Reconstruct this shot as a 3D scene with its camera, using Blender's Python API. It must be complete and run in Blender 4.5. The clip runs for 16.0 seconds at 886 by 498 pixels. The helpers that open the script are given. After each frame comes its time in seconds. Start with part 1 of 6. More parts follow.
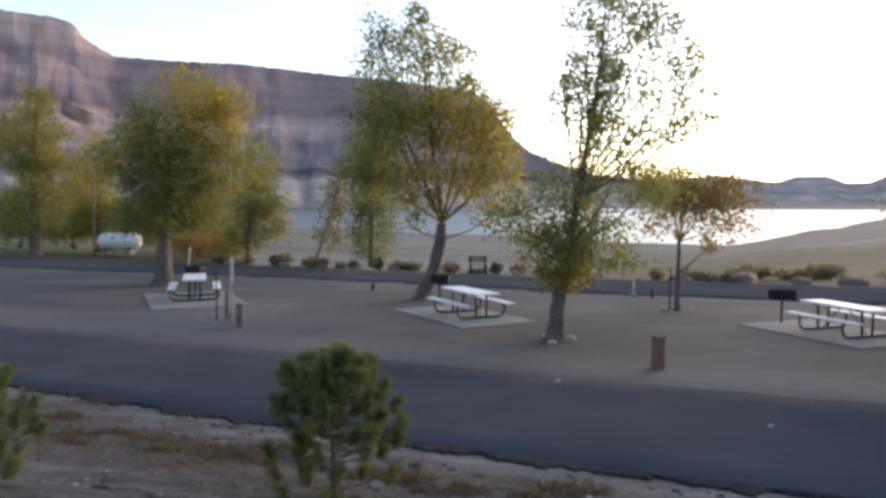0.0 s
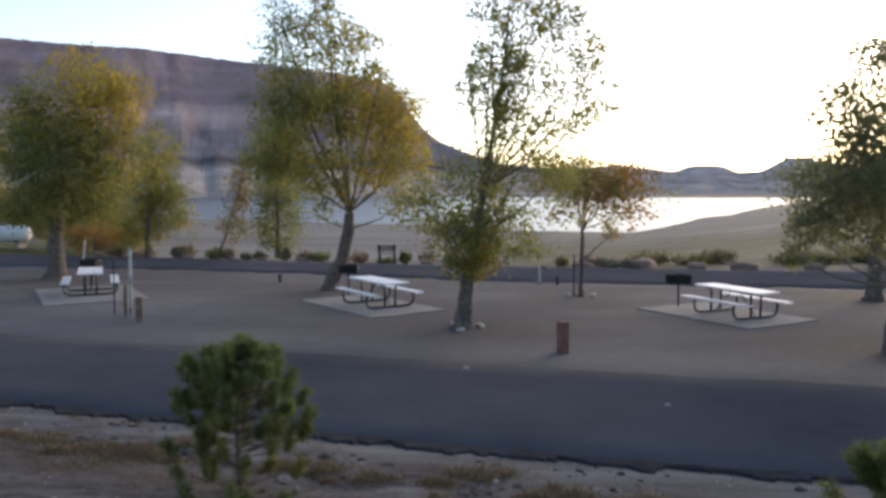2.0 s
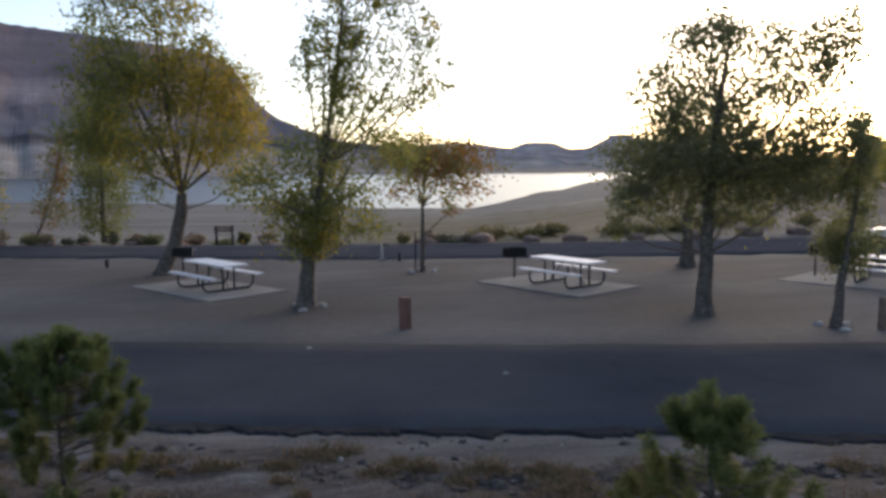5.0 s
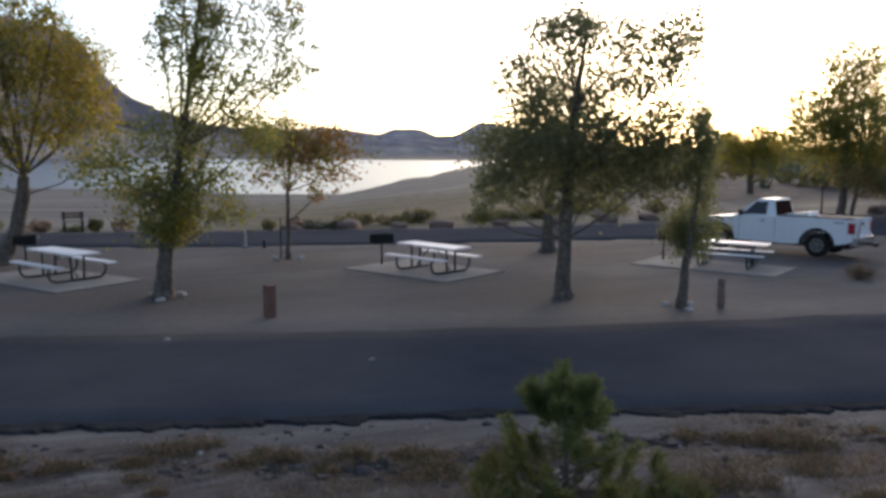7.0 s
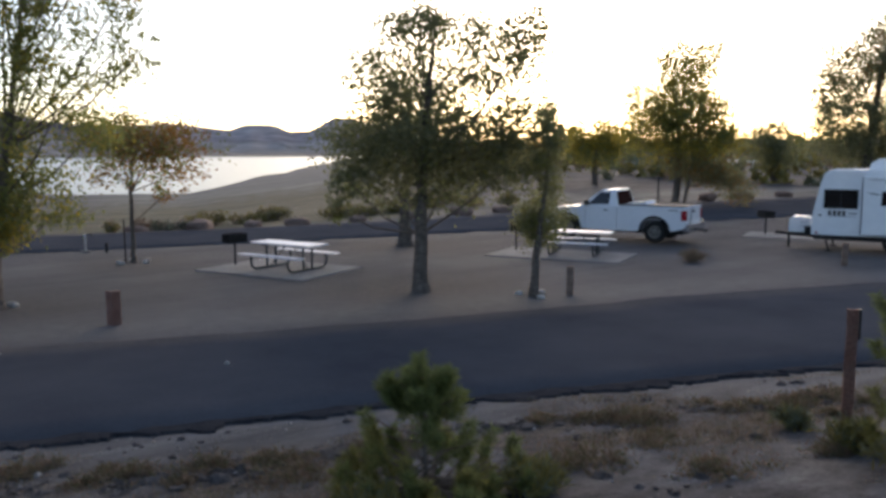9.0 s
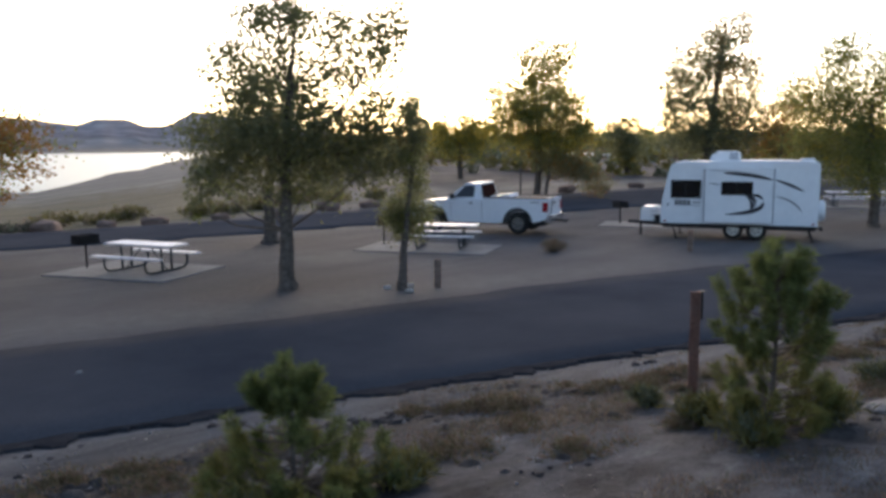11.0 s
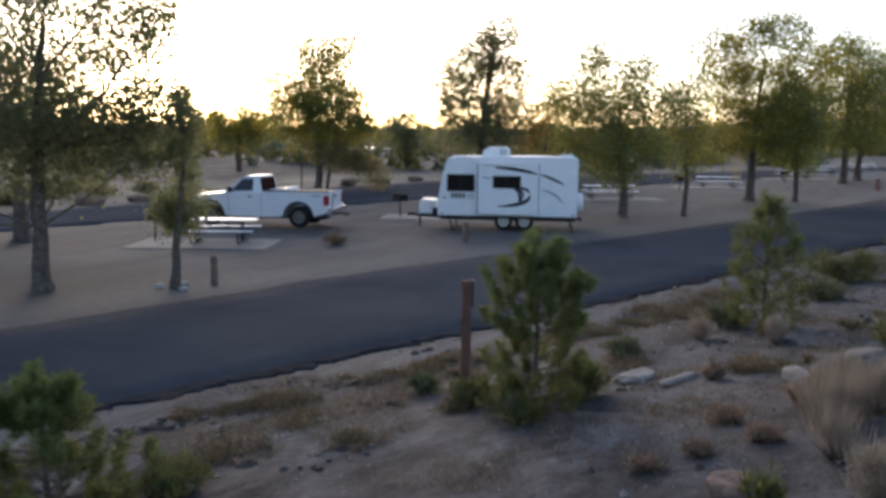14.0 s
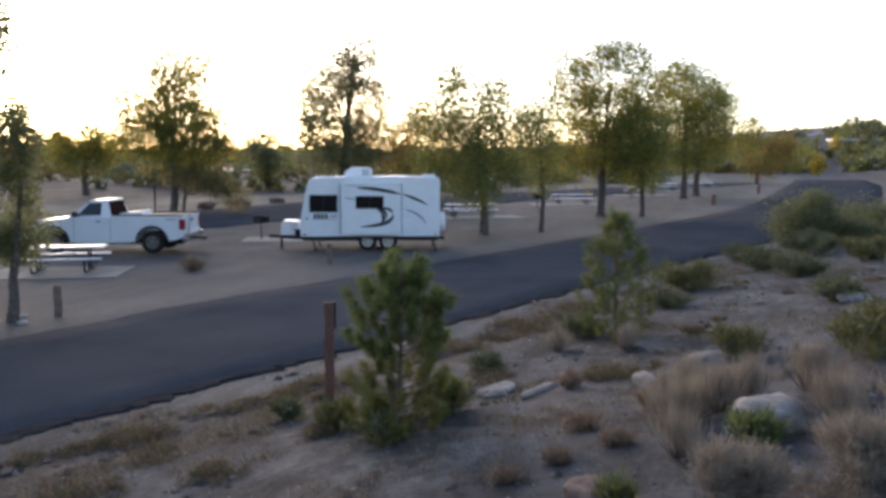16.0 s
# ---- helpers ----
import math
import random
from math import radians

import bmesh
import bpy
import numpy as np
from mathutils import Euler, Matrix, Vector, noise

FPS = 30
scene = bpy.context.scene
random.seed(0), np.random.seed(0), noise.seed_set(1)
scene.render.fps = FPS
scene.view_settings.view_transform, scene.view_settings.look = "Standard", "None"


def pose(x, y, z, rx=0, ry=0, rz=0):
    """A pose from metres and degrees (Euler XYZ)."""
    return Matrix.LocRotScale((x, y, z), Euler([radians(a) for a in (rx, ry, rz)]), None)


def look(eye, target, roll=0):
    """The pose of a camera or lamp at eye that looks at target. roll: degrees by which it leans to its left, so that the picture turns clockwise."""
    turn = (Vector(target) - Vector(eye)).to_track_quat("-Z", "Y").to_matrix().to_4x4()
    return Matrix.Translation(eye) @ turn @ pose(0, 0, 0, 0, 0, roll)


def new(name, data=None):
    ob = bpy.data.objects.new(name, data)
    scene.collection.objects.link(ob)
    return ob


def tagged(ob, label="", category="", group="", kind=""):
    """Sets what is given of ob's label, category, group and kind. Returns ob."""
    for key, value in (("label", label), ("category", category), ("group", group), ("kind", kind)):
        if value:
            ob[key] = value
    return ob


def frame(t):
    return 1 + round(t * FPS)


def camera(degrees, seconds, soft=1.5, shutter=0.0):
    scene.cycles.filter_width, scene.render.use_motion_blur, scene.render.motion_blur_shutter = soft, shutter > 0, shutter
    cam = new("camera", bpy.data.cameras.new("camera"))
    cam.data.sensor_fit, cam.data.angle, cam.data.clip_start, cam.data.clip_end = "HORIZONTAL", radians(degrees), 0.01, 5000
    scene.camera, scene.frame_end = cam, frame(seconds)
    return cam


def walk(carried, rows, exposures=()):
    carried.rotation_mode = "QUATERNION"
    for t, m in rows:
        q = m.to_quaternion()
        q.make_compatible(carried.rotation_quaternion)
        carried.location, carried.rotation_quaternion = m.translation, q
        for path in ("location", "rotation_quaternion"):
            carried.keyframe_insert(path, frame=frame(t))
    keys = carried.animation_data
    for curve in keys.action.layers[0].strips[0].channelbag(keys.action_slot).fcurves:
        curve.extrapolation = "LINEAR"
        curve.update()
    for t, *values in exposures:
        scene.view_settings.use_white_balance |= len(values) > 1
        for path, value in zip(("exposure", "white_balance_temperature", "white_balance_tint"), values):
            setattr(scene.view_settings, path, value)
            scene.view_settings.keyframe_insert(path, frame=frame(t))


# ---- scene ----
cam = camera(59.15, 16.0, soft=3.4)
EYE = 3.4
ROWS = [
    (0.0, -0.0001, -0.0000, 86.60, -0.30, 0.02),
    (0.5, 0.0062, -0.0001, 86.17, -0.12, -1.32),
    (1.0, 0.0149, -0.0004, 86.27, -0.33, -3.16),
    (1.5, 0.0221, -0.0009, 86.20, -0.01, -4.69),
    (2.0, 0.0312, -0.0018, 85.84, -0.13, -6.64),
    (2.5, 0.0380, -0.0027, 85.55, -0.09, -8.09),
    (3.0, 0.0484, -0.0044, 85.57, -0.12, -10.32),
    (3.5, 0.0566, -0.0060, 85.34, -0.20, -12.11),
    (4.0, 0.0659, -0.0082, 84.75, -0.01, -14.13),
    (6.5, 0.1141, -0.0253, 83.51, 0.06, -25.01),
    (7.0, 0.1258, -0.0311, 83.17, -0.36, -27.78),
    (7.5, 0.1363, -0.0369, 83.14, -0.32, -30.31),
    (8.0, 0.1462, -0.0430, 82.98, -0.19, -32.77),
    (8.5, 0.1563, -0.0499, 82.68, -0.05, -35.38),
    (9.0, 0.1671, -0.0579, 82.85, 0.23, -38.24),
    (11.5, 0.2090, -0.0991, 81.50, -0.04, -50.72),
    (12.0, 0.2182, -0.1109, 80.57, -0.72, -53.90),
    (12.5, 0.2262, -0.1226, 80.90, -0.68, -56.91),
    (13.0, 0.2328, -0.1332, 81.82, -0.62, -59.55),
    (13.5, 0.2381, -0.1426, 82.14, -0.64, -61.85),
    (14.0, 0.2420, -0.1502, 81.91, -0.52, -63.67),
    (14.5, 0.2460, -0.1587, 81.88, -0.47, -65.66),
    (15.0, 0.2492, -0.1661, 82.49, 0.04, -67.36),
    (15.5, 0.2548, -0.1808, 82.74, -0.05, -70.71),
    (16.0, 0.2590, -0.1939, 83.44, -0.19, -73.62),
]
EXPOSURES = [(0.0, 1.42, 7000, 15), (2.0, 1.24, 6900, 15), (4.0, 0.88, 6800, 15), (8.0, 0.77, 6650, 14), (12.5, 1.02, 6600, 14), (14.5, 1.1, 6600, 14), (16.0, 1.26, 6650, 14)]
walk(cam, [(t, pose(x, y, EYE, rx, ry, rz)) for t, x, y, rx, ry, rz in ROWS], EXPOSURES)

# ---- sky and sun: just after sunset, the glow low over the trees ----
SUN_AZ, SUN_EL = 50.0, 17.0
world = bpy.data.worlds.new("dusk_sky")
scene.world = world
world.use_nodes = True
wn = world.node_tree.nodes
sky = wn.new("ShaderNodeTexSky")
sky.sky_type = "NISHITA"
sky.sun_disc = False
sky.sun_elevation, sky.sun_rotation = radians(SUN_EL), radians(SUN_AZ)
sky.air_density, sky.dust_density, sky.ozone_density = 0.85, 1.2, 0.9
wn["Background"].inputs["Strength"].default_value = 0.15
world.node_tree.links.new(sky.outputs["Color"], wn["Background"].inputs["Color"])
scene.view_settings.exposure = 0.0

sun_data = bpy.data.lights.new("sun", "SUN")
sun_data.energy, sun_data.angle, sun_data.color = 0.58, radians(40), (1.0, 0.89, 0.80)
sun = new("sun", sun_data)
_a, _e = radians(SUN_AZ), radians(SUN_EL + 3)
sun.matrix_world = look((60 * math.sin(_a), 60 * math.cos(_a), 60 * math.tan(_e)), (0, 0, 0))


# ---- materials ----
def material(name, stops, scale=1.0, rough=0.9, bump=0.0, bump_scale=30.0, fine=None, metal=0.0, detail=6.0, spec=0.3, gap=0.001):
    """Noise-driven colour ramp at two scales with fine bump; coordinates in metres."""
    m = bpy.data.materials.new(name)
    m.use_nodes = True
    n, l = m.node_tree.nodes, m.node_tree.links
    b = n["Principled BSDF"]
    geo = n.new("ShaderNodeTexCoord")
    tex = n.new("ShaderNodeTexNoise")
    tex.inputs["Scale"].default_value, tex.inputs["Detail"].default_value = scale, detail
    tex.inputs["Roughness"].default_value = 0.62
    l.new(geo.outputs["Object"], tex.inputs["Vector"])
    ramp = n.new("ShaderNodeValToRGB")
    l.new(tex.outputs["Fac"], ramp.inputs["Fac"])
    el = ramp.color_ramp.elements
    lo, hi = 0.3, 0.7
    for i, c in enumerate(stops):
        p = lo + (hi - lo) * i / max(1, len(stops) - 1)
        e = el[i] if i < 2 else el.new(p)
        e.position, e.color = p, (*c, 1)
    out = ramp.outputs["Color"]
    if fine:
        t2 = n.new("ShaderNodeTexNoise")
        t2.inputs["Scale"].default_value, t2.inputs["Detail"].default_value = fine[0], 4
        l.new(geo.outputs["Object"], t2.inputs["Vector"])
        mr = n.new("ShaderNodeMapRange")
        mr.inputs["From Min"].default_value, mr.inputs["From Max"].default_value = 0.3, 0.7
        mr.inputs["To Min"].default_value, mr.inputs["To Max"].default_value = 1 - fine[1], 1 + fine[1]
        l.new(t2.outputs["Fac"], mr.inputs["Value"])
        mx = n.new("ShaderNodeVectorMath")
        mx.operation = "SCALE"
        l.new(out, mx.inputs[0])
        l.new(mr.outputs["Result"], mx.inputs["Scale"])
        out = mx.outputs["Vector"]
    l.new(out, b.inputs["Base Color"])
    b.inputs["Roughness"].default_value, b.inputs["Metallic"].default_value = rough, metal
    b.inputs["Specular IOR Level"].default_value = spec
    if bump:
        t3 = n.new("ShaderNodeTexNoise")
        t3.inputs["Scale"].default_value, t3.inputs["Detail"].default_value = bump_scale, 5
        l.new(geo.outputs["Object"], t3.inputs["Vector"])
        bp = n.new("ShaderNodeBump")
        bp.inputs["Strength"].default_value, bp.inputs["Distance"].default_value = bump, 0.02
        l.new(t3.outputs["Fac"], bp.inputs["Height"])
        l.new(bp.outputs["Normal"], b.inputs["Normal"])
    return m


def leaf_material(name, colours, through_light=0.35):
    """Leaves: each one its own shade between the given colours, part of the light passing through."""
    m = bpy.data.materials.new(name)
    m.use_nodes = True
    n, l = m.node_tree.nodes, m.node_tree.links
    b = n["Principled BSDF"]
    geo = n.new("ShaderNodeNewGeometry")
    ramp = n.new("ShaderNodeValToRGB")
    el = ramp.color_ramp.elements
    for i, c in enumerate(colours):
        p = i / (len(colours) - 1)
        e = el[i] if i < 2 else el.new(p)
        e.position, e.color = p, (*c, 1)
    l.new(geo.outputs["Random Per Island"], ramp.inputs["Fac"])
    l.new(ramp.outputs["Color"], b.inputs["Base Color"])
    b.inputs["Roughness"].default_value = 0.6
    b.inputs["Specular IOR Level"].default_value = 0.25
    tr = n.new("ShaderNodeBsdfTranslucent")
    l.new(ramp.outputs["Color"], tr.inputs["Color"])
    mix = n.new("ShaderNodeMixShader")
    mix.inputs["Fac"].default_value = through_light
    l.new(b.outputs["BSDF"], mix.inputs[1])
    l.new(tr.outputs["BSDF"], mix.inputs[2])
    l.new(mix.outputs["Shader"], n["Material Output"].inputs["Surface"])
    return m


BARK = material("bark", [(0.05, 0.04, 0.034), (0.11, 0.09, 0.075), (0.17, 0.14, 0.12)], 9, 0.95, 1.0, 25, (60, 0.25))
TWIG = material("twig", [(0.09, 0.065, 0.05), (0.17, 0.13, 0.1)], 8, 0.9)
LEAF_GREEN = leaf_material("leaf_green", [(0.155, 0.172, 0.055), (0.20, 0.212, 0.065), (0.25, 0.24, 0.07), (0.195, 0.215, 0.09)], 0.64)
LEAF_DARK = leaf_material("leaf_dark", [(0.155, 0.165, 0.092), (0.195, 0.20, 0.105), (0.24, 0.23, 0.11)], 0.72)
LEAF_GOLD = leaf_material("leaf_gold", [(0.36, 0.28, 0.045), (0.42, 0.31, 0.045), (0.34, 0.285, 0.06), (0.42, 0.27, 0.045)], 0.6)
LEAF_RUST = leaf_material("leaf_rust", [(0.28, 0.12, 0.03), (0.34, 0.17, 0.04), (0.26, 0.15, 0.06), (0.20, 0.16, 0.05)], 0.5)
NEEDLE = leaf_material("needle", [(0.10, 0.125, 0.045), (0.15, 0.178, 0.06), (0.215, 0.24, 0.08)], 0.5)
NEEDLE_OLD = leaf_material("needle_old", [(0.16, 0.16, 0.05), (0.23, 0.21, 0.065), (0.14, 0.16, 0.05)], 0.5)
STRAW = leaf_material("straw", [(0.30, 0.24, 0.18), (0.38, 0.31, 0.24), (0.25, 0.195, 0.145), (0.33, 0.26, 0.21)], 0.4)
RUSTGRASS = leaf_material("rust_grass", [(0.20, 0.125, 0.08), (0.27, 0.18, 0.12), (0.16, 0.11, 0.075)], 0.3)
SAGE = leaf_material("sage", [(0.11, 0.13, 0.08), (0.17, 0.18, 0.11), (0.14, 0.14, 0.07)], 0.2)
RABBIT = leaf_material("rabbitbrush", [(0.16, 0.14, 0.04), (0.24, 0.19, 0.05), (0.13, 0.13, 0.05)], 0.2)
ASPHALT = material("asphalt", [(0.058, 0.060, 0.069), (0.073, 0.075, 0.083), (0.088, 0.088, 0.095)], 0.35, 1.0, 0.3, 120, (45, 0.2), spec=0.0)
ASPHALT_EDGE = material("asphalt_edge", [(0.030, 0.030, 0.034), (0.060, 0.058, 0.060)], 3, 1.0, 0.8, 60, (50, 0.3), spec=0.0)
CONCRETE = material("concrete", [(0.145, 0.142, 0.138), (0.19, 0.186, 0.182), (0.228, 0.221, 0.216)], 1.4, 0.9, 0.3, 80, (30, 0.12))
ALU = material("table_aluminium", [(0.62, 0.63, 0.66), (0.78, 0.79, 0.82)], 3, 0.5, 0.05, 90, (14, 0.05), 0.15, spec=0.5)
TUBE = material("green_steel_tube", [(0.018, 0.03, 0.032), (0.03, 0.045, 0.047)], 6, 0.5, metal=0.2)
BLACK_IRON = material("black_iron", [(0.008, 0.008, 0.009), (0.02, 0.018, 0.017)], 10, 0.7, 0.3, 60, metal=0.3)
POSTWOOD = material("weathered_post_wood", [(0.10, 0.07, 0.055), (0.19, 0.135, 0.105), (0.25, 0.19, 0.15)], 5, 0.95, 0.8, 40, (35, 0.25))
REDWOOD = material("red_stained_wood", [(0.14, 0.07, 0.055), (0.20, 0.105, 0.08), (0.17, 0.11, 0.09)], 5, 0.95, 0.8, 40, (35, 0.25))
ROCK = material("sandstone_rock", [(0.19, 0.165, 0.145), (0.28, 0.25, 0.225), (0.35, 0.32, 0.29)], 3, 0.95, 0.8, 25, (18, 0.2))
ROCK_RED = material("red_sandstone", [(0.13, 0.085, 0.068), (0.20, 0.135, 0.11), (0.17, 0.13, 0.11)], 3, 0.95, 0.8, 25, (18, 0.2))
ROCK_PALE = material("pale_limestone", [(0.30, 0.28, 0.25), (0.40, 0.375, 0.34), (0.47, 0.44, 0.40)], 3, 0.95, 0.7, 25, (18, 0.15))
WHITE_PAINT = material("white_car_paint", [(0.74, 0.76, 0.79), (0.80, 0.81, 0.83)], 1.5, 0.28, fine=(8, 0.03), spec=0.5)
WHITE_PLASTIC = material("white_fibreglass", [(0.76, 0.77, 0.78), (0.83, 0.83, 0.83)], 1.2, 0.4, fine=(6, 0.03), spec=0.5)
GREY_METAL = material("galvanised_metal", [(0.35, 0.36, 0.37), (0.5, 0.5, 0.51)], 12, 0.45, metal=0.7)
CHROME = material("chrome", [(0.55, 0.56, 0.58), (0.7, 0.7, 0.72)], 6, 0.22, metal=0.9)
RUBBER = material("tyre_rubber", [(0.012, 0.012, 0.012), (0.03, 0.029, 0.027)], 12, 0.9)
DARK_TRIM = material("dark_trim", [(0.012, 0.012, 0.013), (0.025, 0.025, 0.026)], 8, 0.6)
DARK_GLASS = material("tinted_glass", [(0.006, 0.007, 0.008), (0.012, 0.013, 0.014)], 2, 0.06, spec=0.6)
# flat brown painted in for what the cab's rear pane shows; no specular
REAR_GLASS = material("matt_brown_pane", [(0.03, 0.014, 0.012), (0.05, 0.022, 0.018)], 2, 0.6, spec=0.0)
RED_LENS = material("red_lens", [(0.30, 0.012, 0.02), (0.38, 0.02, 0.03)], 9, 0.2, spec=0.6)
DECAL_DARK = material("dark_grey_decal", [(0.03, 0.028, 0.032), (0.05, 0.045, 0.05)], 4, 0.4)
DECAL_GREY = material("silver_grey_decal", [(0.30, 0.30, 0.32), (0.38, 0.38, 0.40)], 4, 0.4)
DULL_RIM = material("dusty_alloy", [(0.16, 0.145, 0.13), (0.24, 0.22, 0.20)], 9, 0.55, metal=0.3)
CREAM_RIM = material("cream_painted_steel", [(0.50, 0.47, 0.41), (0.60, 0.57, 0.51)], 7, 0.5)
DARK_SOIL = material("dark_soil_clods", [(0.035, 0.030, 0.028), (0.065, 0.056, 0.052), (0.10, 0.09, 0.085)], 4, 0.95, 0.5, 40)
PALE_STRAW = leaf_material("pale_straw", [(0.27, 0.225, 0.175), (0.33, 0.28, 0.22), (0.22, 0.185, 0.145)], 0.3)
OLIVE_WEED = leaf_material("olive_weed", [(0.10, 0.095, 0.045), (0.14, 0.13, 0.06), (0.17, 0.14, 0.075)], 0.25)
PEELING = material("peeling_pale_bark", [(0.05, 0.045, 0.04), (0.38, 0.36, 0.34), (0.5, 0.48, 0.46)], 7, 0.8, 0.4, 30)
PVC = material("white_pvc", [(0.42, 0.41, 0.39), (0.55, 0.54, 0.52)], 6, 0.6)


# ---- helpers of this scene ----
def link(name, verts, faces, mats, parent=None, label="", mat_index=None, smooth=False, kind=""):
    me = bpy.data.meshes.new(name)
    me.from_pydata([tuple(v) for v in verts], [], [tuple(f) for f in faces])
    for m in (mats if isinstance(mats, (list, tuple)) else [mats]):
        me.materials.append(m)
    if mat_index is not None:
        me.polygons.foreach_set("material_index", np.asarray(mat_index, dtype=np.int32))
    if smooth:
        me.polygons.foreach_set("use_smooth", np.ones(len(me.polygons), dtype=bool))
    me.update()
    ob = new(name, me)
    if parent is not None:
        ob.parent = parent
    return tagged(ob, label=label, kind=kind)


def part(name, bm, mats, parent=None, label="", smooth=False, bevel=0.0, segments=2):
    """Link a bmesh as one mesh object under a thing."""
    if bevel:
        edges = [e for e in bm.edges if len(e.link_faces) == 2 and e.calc_face_angle(0) > 0.5]
        bmesh.ops.bevel(bm, geom=edges, offset=bevel, segments=segments, affect="EDGES", clamp_overlap=True)
    bmesh.ops.recalc_face_normals(bm, faces=bm.faces)
    me = bpy.data.meshes.new(name)
    bm.to_mesh(me)
    bm.free()
    for m in (mats if isinstance(mats, (list, tuple)) else [mats]):
        me.materials.append(m)
    if smooth:
        me.polygons.foreach_set("use_smooth", np.ones(len(me.polygons), dtype=bool))
    ob = new(name, me)
    if parent is not None:
        ob.parent = parent
    return tagged(ob, label=label)


def thing(name, label, category, at, rz=0.0, group="", kind=""):
    ob = new(name)
    ob.empty_display_size = 0.2
    ob.matrix_world = pose(*at, 0, 0, rz)
    return tagged(ob, label=label, category=category, group=group, kind=kind)


def box(bm, x0, x1, y0, y1, z0, z1):
    v = [bm.verts.new(p) for p in ((x0, y0, z0), (x1, y0, z0), (x1, y1, z0), (x0, y1, z0), (x0, y0, z1), (x1, y0, z1), (x1, y1, z1), (x0, y1, z1))]
    for f in ((0, 3, 2, 1), (4, 5, 6, 7), (0, 1, 5, 4), (1, 2, 6, 5), (2, 3, 7, 6), (3, 0, 4, 7)):
        bm.faces.new([v[i] for i in f])
    return v


def boxed(*b):
    bm = bmesh.new()
    box(bm, *b)
    return bm


def tube_arrays(points, radii, sides=6, cap=True):
    """Verts and faces of a tapered tube along points."""
    pts = [Vector(p) for p in points]
    verts, faces = [], []
    ref = Vector((0.31, 0.95, 0.05))
    for i, p in enumerate(pts):
        d = (pts[min(i + 1, len(pts) - 1)] - pts[max(i - 1, 0)]).normalized()
        a = d.cross(ref)
        if a.length < 1e-3:
            a = d.cross(Vector((1, 0, 0)))
        a.normalize()
        b = d.cross(a)
        for k in range(sides):
            t = 2 * math.pi * k / sides
            verts.append(p + (a * math.cos(t) + b * math.sin(t)) * radii[i])
    for i in range(len(pts) - 1):
        for k in range(sides):
            k2 = (k + 1) % sides
            faces.append((i * sides + k, i * sides + k2, (i + 1) * sides + k2, (i + 1) * sides + k))
    if cap:
        faces.append(tuple(range(sides))[::-1])
        faces.append(tuple((len(pts) - 1) * sides + k for k in range(sides)))
    return verts, faces


class Heap:
    """Verts and faces gathered for one mesh."""

    def __init__(self):
        self.v, self.f, self.m = [], [], []

    def add(self, verts, faces, mat=0):
        o = len(self.v)
        self.v.extend(verts)
        self.f.extend(tuple(i + o for i in f) for f in faces)
        self.m.extend([mat] * len(faces))

    def tube(self, points, radii, sides=6, mat=0):
        self.add(*tube_arrays(points, radii, sides), mat)


def tube_part(name, points, radii, mat, parent, sides=8, label=""):
    if not isinstance(radii, (list, tuple)):
        radii = [radii] * len(points)
    v, f = tube_arrays(points, radii, sides)
    return link(name, v, f, mat, parent, label, smooth=sides >= 8)


def lathe(bm, profile, axis="z", sides=20, centre=(0, 0, 0), capped=True):
    """Turn (radius, height) pairs round an axis."""
    rings = []
    for r, h in profile:
        ring = []
        for k in range(sides):
            t = 2 * math.pi * k / sides
            a, b = r * math.cos(t), r * math.sin(t)
            p = {"z": (a, b, h), "y": (a, h, b), "x": (h, a, b)}[axis]
            ring.append(bm.verts.new((p[0] + centre[0], p[1] + centre[1], p[2] + centre[2])))
        rings.append(ring)
    for r0, r1 in zip(rings, rings[1:]):
        for k in range(sides):
            bm.faces.new((r0[k], r0[(k + 1) % sides], r1[(k + 1) % sides], r1[k]))
    if capped:
        bm.faces.new(rings[0][::-1])
        bm.faces.new(rings[-1])
    return bm


def spline(pts, x):
    xs = [p[0] for p in pts]
    return np.interp(x, xs, [p[1] for p in pts])


def smooth_step(a, b, x):
    t = np.clip((np.asarray(x, dtype=float) - a) / (b - a), 0, 1)
    return t * t * (3 - 2 * t)


# ---- the lie of the land ----
NEAR_NEAR = [(-160, 77), (-40, 27.5), (-6.3, 13.5), (-0.4, 10.8), (5.6, 8.5), (12.3, 5.6), (21, 2.2), (35, -3.9), (75, -17.5), (117, -27), (333, -60), (700, -100)]
NEAR_FAR = [(-160, 83), (-40, 33.5), (-9.3, 19.9), (-3.4, 17.5), (4.2, 14.4), (9, 12.6), (12.1, 11.65), (16, 10.6), (24.4, 7.25), (36.4, 2.9), (41.7, 0.95), (49, -1.6), (57, -4.1), (66, -6.4), (126, -17), (333, -50), (700, -92)]
FAR_NEAR = [(-160, 96), (-60, 55), (-17.8, 38.2), (-9.5, 36), (-1.7, 33), (5, 29.7), (11, 27.7), (18, 26), (30, 22.8), (45, 18.5), (70, 9), (100, -3), (126, -13)]
FAR_FAR = [(-160, 104), (-60, 62.5), (-21, 45.3), (-8, 40.6), (3.4, 36.4), (13, 33.5), (21, 31.4), (33, 30.3), (45, 29.6), (57, 27.5), (80, 16), (105, 3), (126, -8)]
LAKE_Z = -4.5
SHORE = [(-60, 900), (-35, 420), (-20, 290), (-10.8, 238), (-6.9, 218), (3.7, 194), (13.5, 164), (20.4, 161), (23.5, 215), (27.3, 330), (30.1, 573), (31.0, 905), (33.5, 1300)]


